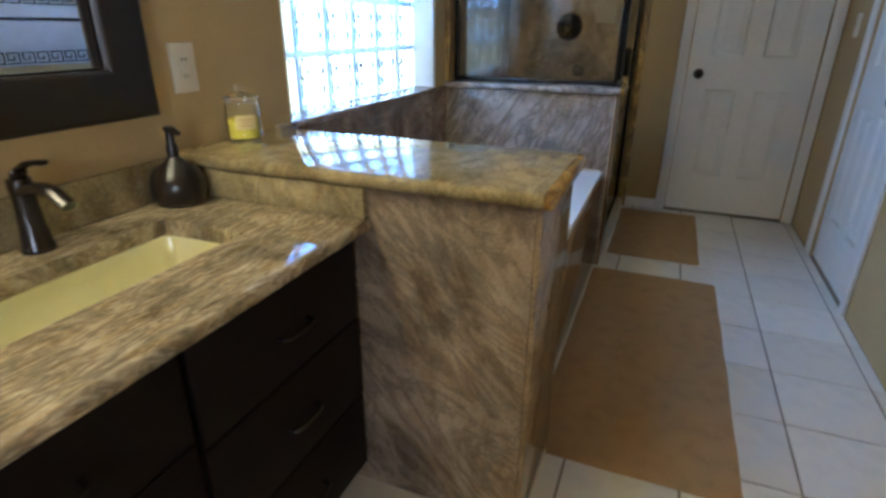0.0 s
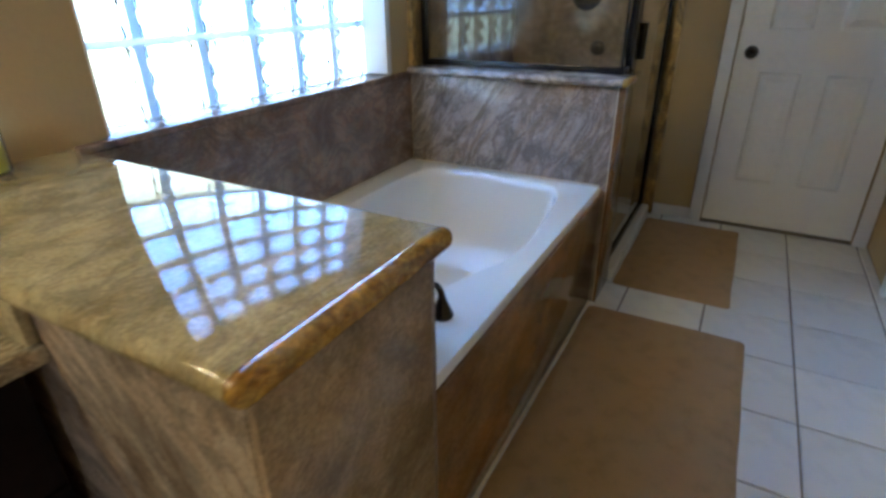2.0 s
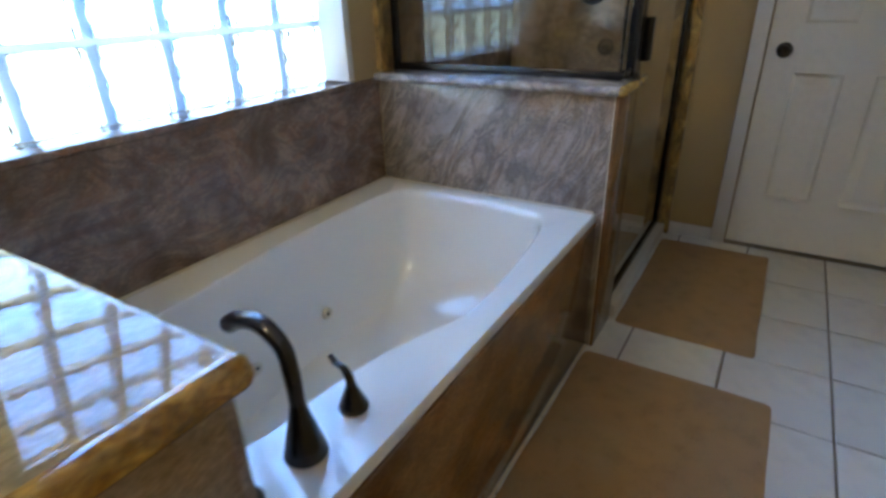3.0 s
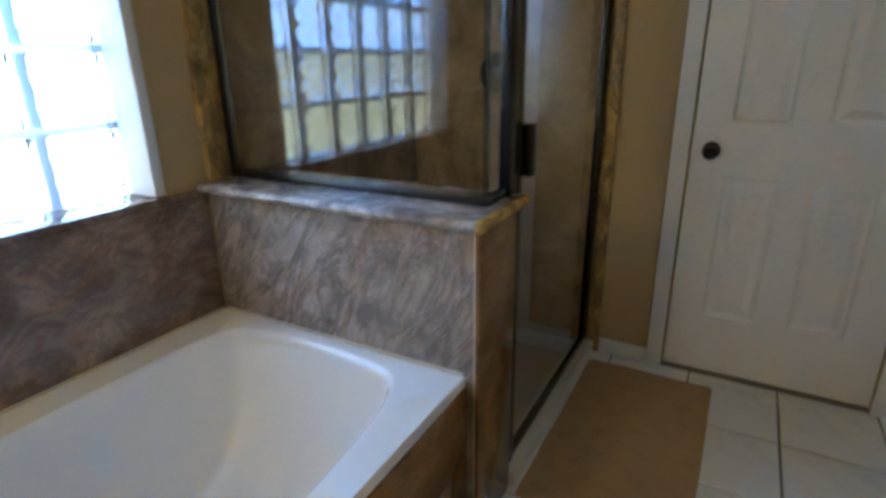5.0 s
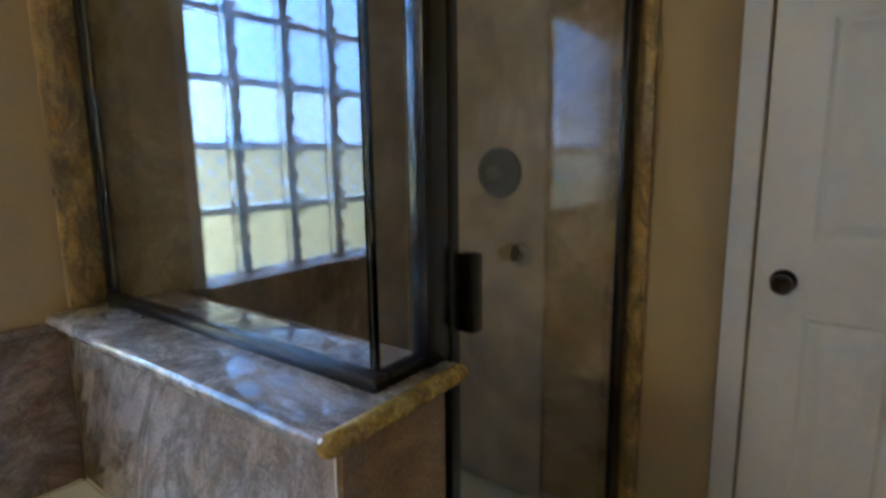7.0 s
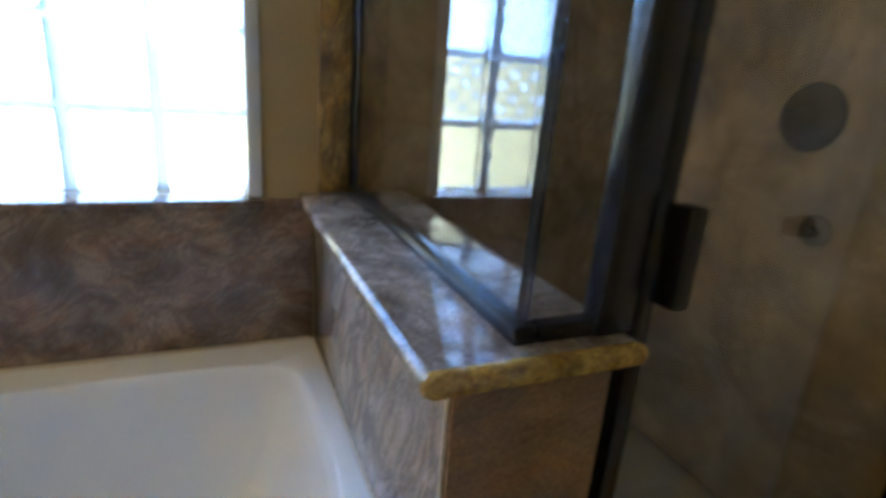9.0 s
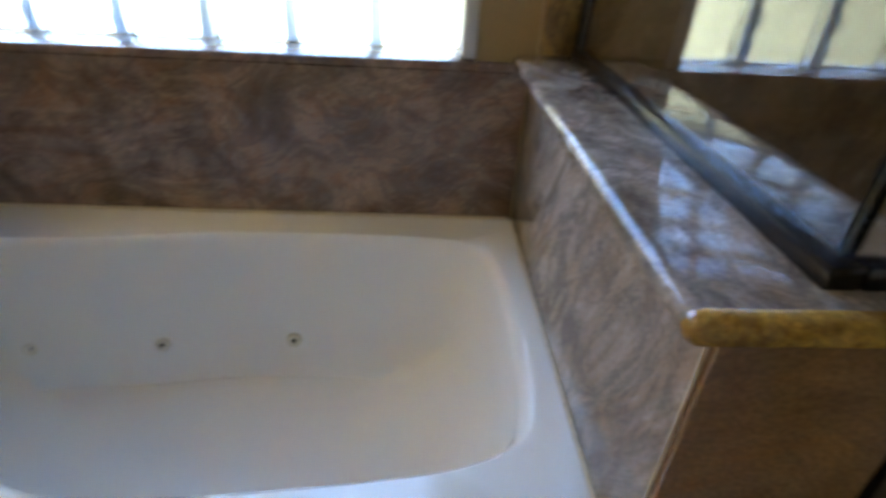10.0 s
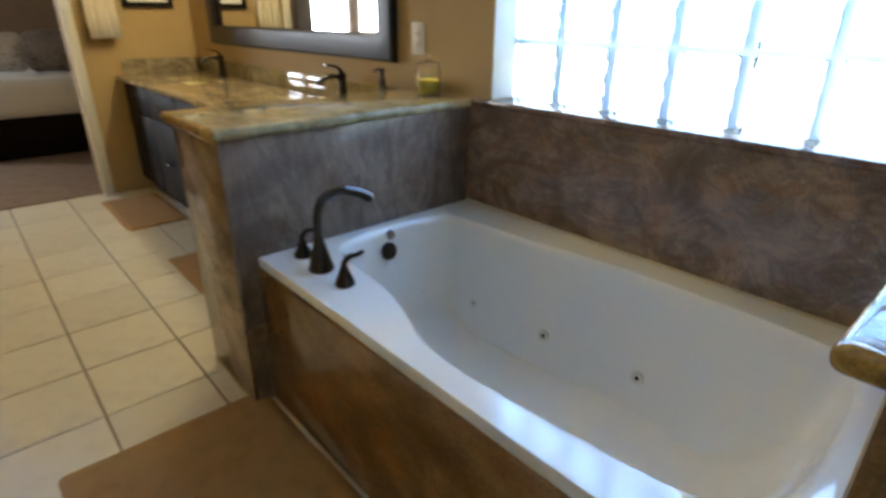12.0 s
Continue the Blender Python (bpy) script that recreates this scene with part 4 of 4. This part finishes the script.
def wall_plate(name, m, label, category, slots):
    """A cover plate in its own plane: x across, z up, proud towards -y."""
    p = thing(name, (0, 0, 0), label, category)
    part("plate", box_bm(-0.040, -0.006, -0.061, 0.040, 0, 0.061, 0.0025), PLASTIC, p)
    for z in slots:
        o = part("insert", box_bm(-0.017, -0.0085, z - 0.014, 0.017, -0.0062, z + 0.014, 0.002), PLASTIC, p)
        for dx in (-0.006, 0.006):
            part("slot", box_bm(dx - 0.0012, -0.0092, z - 0.004, dx + 0.0012, -0.0086, z + 0.004), FRAME, o)
    p.matrix_world = m
    return p


wall_plate("wall_outlet", pose(-0.0195, -0.313, 1.13, 0, 0, 90), "ivory double wall outlet on the tan wall", "wall outlet", (-0.02, 0.02))
sw = wall_plate("light_switch", pose(EAST - 0.0005, 2.40, 1.25, 0, 0, -90), "ivory light switch on the tan wall", "light switch", (0.0,))

# vanity lamp above the mirror
lampbar = thing("vanity_light", (0.0, -1.45, 2.18), "bronze vanity light bar with glowing glass shades", "wall lamp")
part("bar", box_bm(-0.019, -1.95, 2.16, 0.02, -0.95, 2.22, 0.008), BRONZE, lampbar)
GLOW = bpy.data.materials.new("lamp_glow")
GLOW.use_nodes = True
GLOW.node_tree.nodes["Principled BSDF"].inputs["Base Color"].default_value = (0.9, 0.85, 0.7, 1)
GLOW.node_tree.nodes["Principled BSDF"].inputs["Emission Color"].default_value = (1.0, 0.83, 0.45, 1)
GLOW.node_tree.nodes["Principled BSDF"].inputs["Emission Strength"].default_value = 131.0
for y in (-1.85, -1.45, -1.05):
    part("arm", tube_bm(arc([(0.02, y, 2.19), (0.08, y, 2.20), (0.10, y, 2.17)], 4), 0.008, 10), BRONZE, lampbar)
    part("shade", lathe_bm([(0.02, 0.0), (0.03, -0.01), (0.045, -0.05), (0.055, -0.10), (0.0, -0.098)], 20, (0.10, y, 2.165)), GLOW, lampbar, "warm glowing glass shade")


# ---- towels and picture ----
def hung_towel(name, m, w, drop, label, cloth_mat, border=False, fold=0.007):
    """A towel folded over a bar, in its own plane: x across, z up from the bar, proud towards -y."""
    t = thing(name, (0, 0, 0), label, "towel")
    part("bar", tube_bm([(-w / 2 - 0.05, -0.05, 0), (w / 2 + 0.05, -0.05, 0)], 0.008, 12), BRONZE, t, "dark bronze towel bar")
    for x in (-w / 2 - 0.05, w / 2 + 0.05):
        part("bracket", tube_bm([(x, -0.0005, 0), (x, -0.056, 0)], [0.018, 0.010], 14), BRONZE, t)
    bm = bmesh.new()
    prof = [(-0.064 - fold, -drop), (-0.066, -drop * 0.5), (-0.064, -0.05), (-0.058, 0.006), (-0.05, 0.012), (-0.042, 0.006), (-0.036, -0.05), (-0.036, -drop * 0.8)]
    n = 24
    grid = [[bm.verts.new((w * (i / n - 0.5) * (1 + 0.02 * noise.noise((z * 4, 0, i))), y + fold * noise.noise((i * 0.35, z * 3, 1)), z)) for y, z in prof] for i in range(n + 1)]
    for a, b in zip(grid, grid[1:]):
        for k in range(len(prof) - 1):
            bm.faces.new((a[k], b[k], b[k + 1], a[k + 1]))
    cloth = part("cloth", bm, cloth_mat, t)
    mod = cloth.modifiers.new("thick", "SOLIDIFY")
    mod.thickness, mod.offset = 0.008, 1
    if border:
        u, y0, y1 = 0.075, -0.0815, -0.079
        for z in (-drop + 0.012, -drop + 0.30):
            for k in range(int(w / u)):
                x = -w / 2 + 0.02 + k * u
                bm = bmesh.new()
                for a, b, c, d in ((0, 0, 0.066, 0.006), (0, 0.006, 0.006, 0.058), (0.006, 0.052, 0.062, 0.058), (0.056, 0.018, 0.062, 0.052), (0.024, 0.018, 0.056, 0.024), (0.024, 0.024, 0.030, 0.040)):
                    box_bm(x + a, y0, z + b, x + c, y1, z + d, bm=bm)
                part("key_motif", bm, FRAME, t, "black Greek key motif", smooth=False)
        part("stripe", box_bm(-w / 2 + 0.005, y0, -drop + 0.22, w / 2 - 0.005, y1, -drop + 0.235), FRAME, t, "black woven stripe", smooth=False)
    t.matrix_world = m
    return t


hung_towel("bath_towel", pose(EAST, 0.66, 1.63, 0, 0, -90), 0.60, 0.60, "white bath towel with black key border on a bar", TOWEL, True)
hung_towel("hand_towel", pose(0.575, SOUTH + 0.001, 1.42, 0, 0, 180), 0.18, 0.36, "cream hand towel hanging on a bar beside the vanity", CREAM, fold=0.022)
pic = thing("picture_frame", (0.26, SOUTH + 0.002, 1.25), "dark framed picture on the tan wall", "picture")
part("frame", slab_bm([0.10, 0.135, 0.39, 0.425], [1.25, 1.285, 1.75, 1.785], [(1, 1)], SOUTH + 0.001, SOUTH + 0.025, "y"), WOOD, pic)
part("print", box_bm(0.1355, SOUTH + 0.002, 1.2855, 0.3895, SOUTH + 0.012, 1.7495), LINEN, pic, smooth=False)

# ---- bedroom ----
def soft_box(x0, y0, z0, x1, y1, z1, r, amp, seed, cut=8):
    """A padded box: rounded, with an uneven surface."""
    bm = box_bm(x0, y0, z0, x1, y1, z1, r, 4)
    bmesh.ops.subdivide_edges(bm, edges=[e for e in bm.edges if e.calc_length() > 0.1], cuts=cut, use_grid_fill=True)
    bm.normal_update()
    for v in bm.verts:
        v.co += v.normal * amp * noise.noise((v.co.x * 5 + seed, v.co.y * 5, v.co.z * 5))
    return bm


bed = thing("bed", (0.0, -5.4, 0), "made bed with pale grey duvet on a dark base", "bed")
part("base", box_bm(-1.3, -6.2, 0.012, 1.35, -4.52, 0.36, 0.02), WOOD, bed)
part("duvet", soft_box(-1.32, -6.22, 0.361, 1.40, -4.46, 0.69, 0.09, 0.02, 2.0), LINEN, bed, "pale grey quilted duvet")
FUR = material("pale_fur", (0.42, 0.40, 0.38), 0.95, bump=1.0, scale=45, vary=0.6)
CUSH = material("fur_cushion", (0.15, 0.13, 0.12), 0.95, bump=1.0, scale=60, vary=0.8)
for x, y, w, mat_, label in ((0.62, -5.0, 0.42, CUSH, "grey-brown fur cushion on the bed"), (1.0, -5.1, 0.40, FUR, "shaggy grey-white fur cushion on the bed"), (0.28, -5.02, 0.40, WOOD, "dark brown cushion on the bed")):
    bm = soft_box(x - w / 2, y - 0.09, 0.70, x + w / 2, y + 0.09, 0.70 + w * 0.85, 0.08, 0.02, x * 9, 4)
    single("cushion", bm, mat_, label, "cushion", "bed cushions")

# ---- floor tiles ----
TX, TY, PITCH = 1.677, 0.70, 0.328
tile_mesh = {}
i0, i1 = math.floor((0.40 - TX) / PITCH), math.ceil((EAST - TX) / PITCH)
j0, j1 = math.floor((SOUTH - 0.05 - TY) / PITCH), math.ceil((NORTH - TY) / PITCH)
for i in range(i0, i1):
    for j in range(j0, j1):
        ax, bx = max(TX + i * PITCH + 0.004, 0.42), min(TX + (i + 1) * PITCH - 0.004, EAST - 0.001)
        ay, by = max(TY + j * PITCH + 0.004, SOUTH - 0.055), min(TY + (j + 1) * PITCH - 0.004, NORTH - 0.001)
        if bx - ax < 0.02 or by - ay < 0.02:
            continue
        key = (round(bx - ax, 3), round(by - ay, 3))
        if key not in tile_mesh:
            tile_mesh[key] = finish(box_bm(-key[0] / 2, -key[1] / 2, -0.012, key[0] / 2, key[1] / 2, 0, 0.002, 1), "tile", TILE, False)
        ob = new("tile", tile_mesh[key])
        ob.parent = floor
        ob.location = ((ax + bx) / 2, (ay + by) / 2, 0.0)
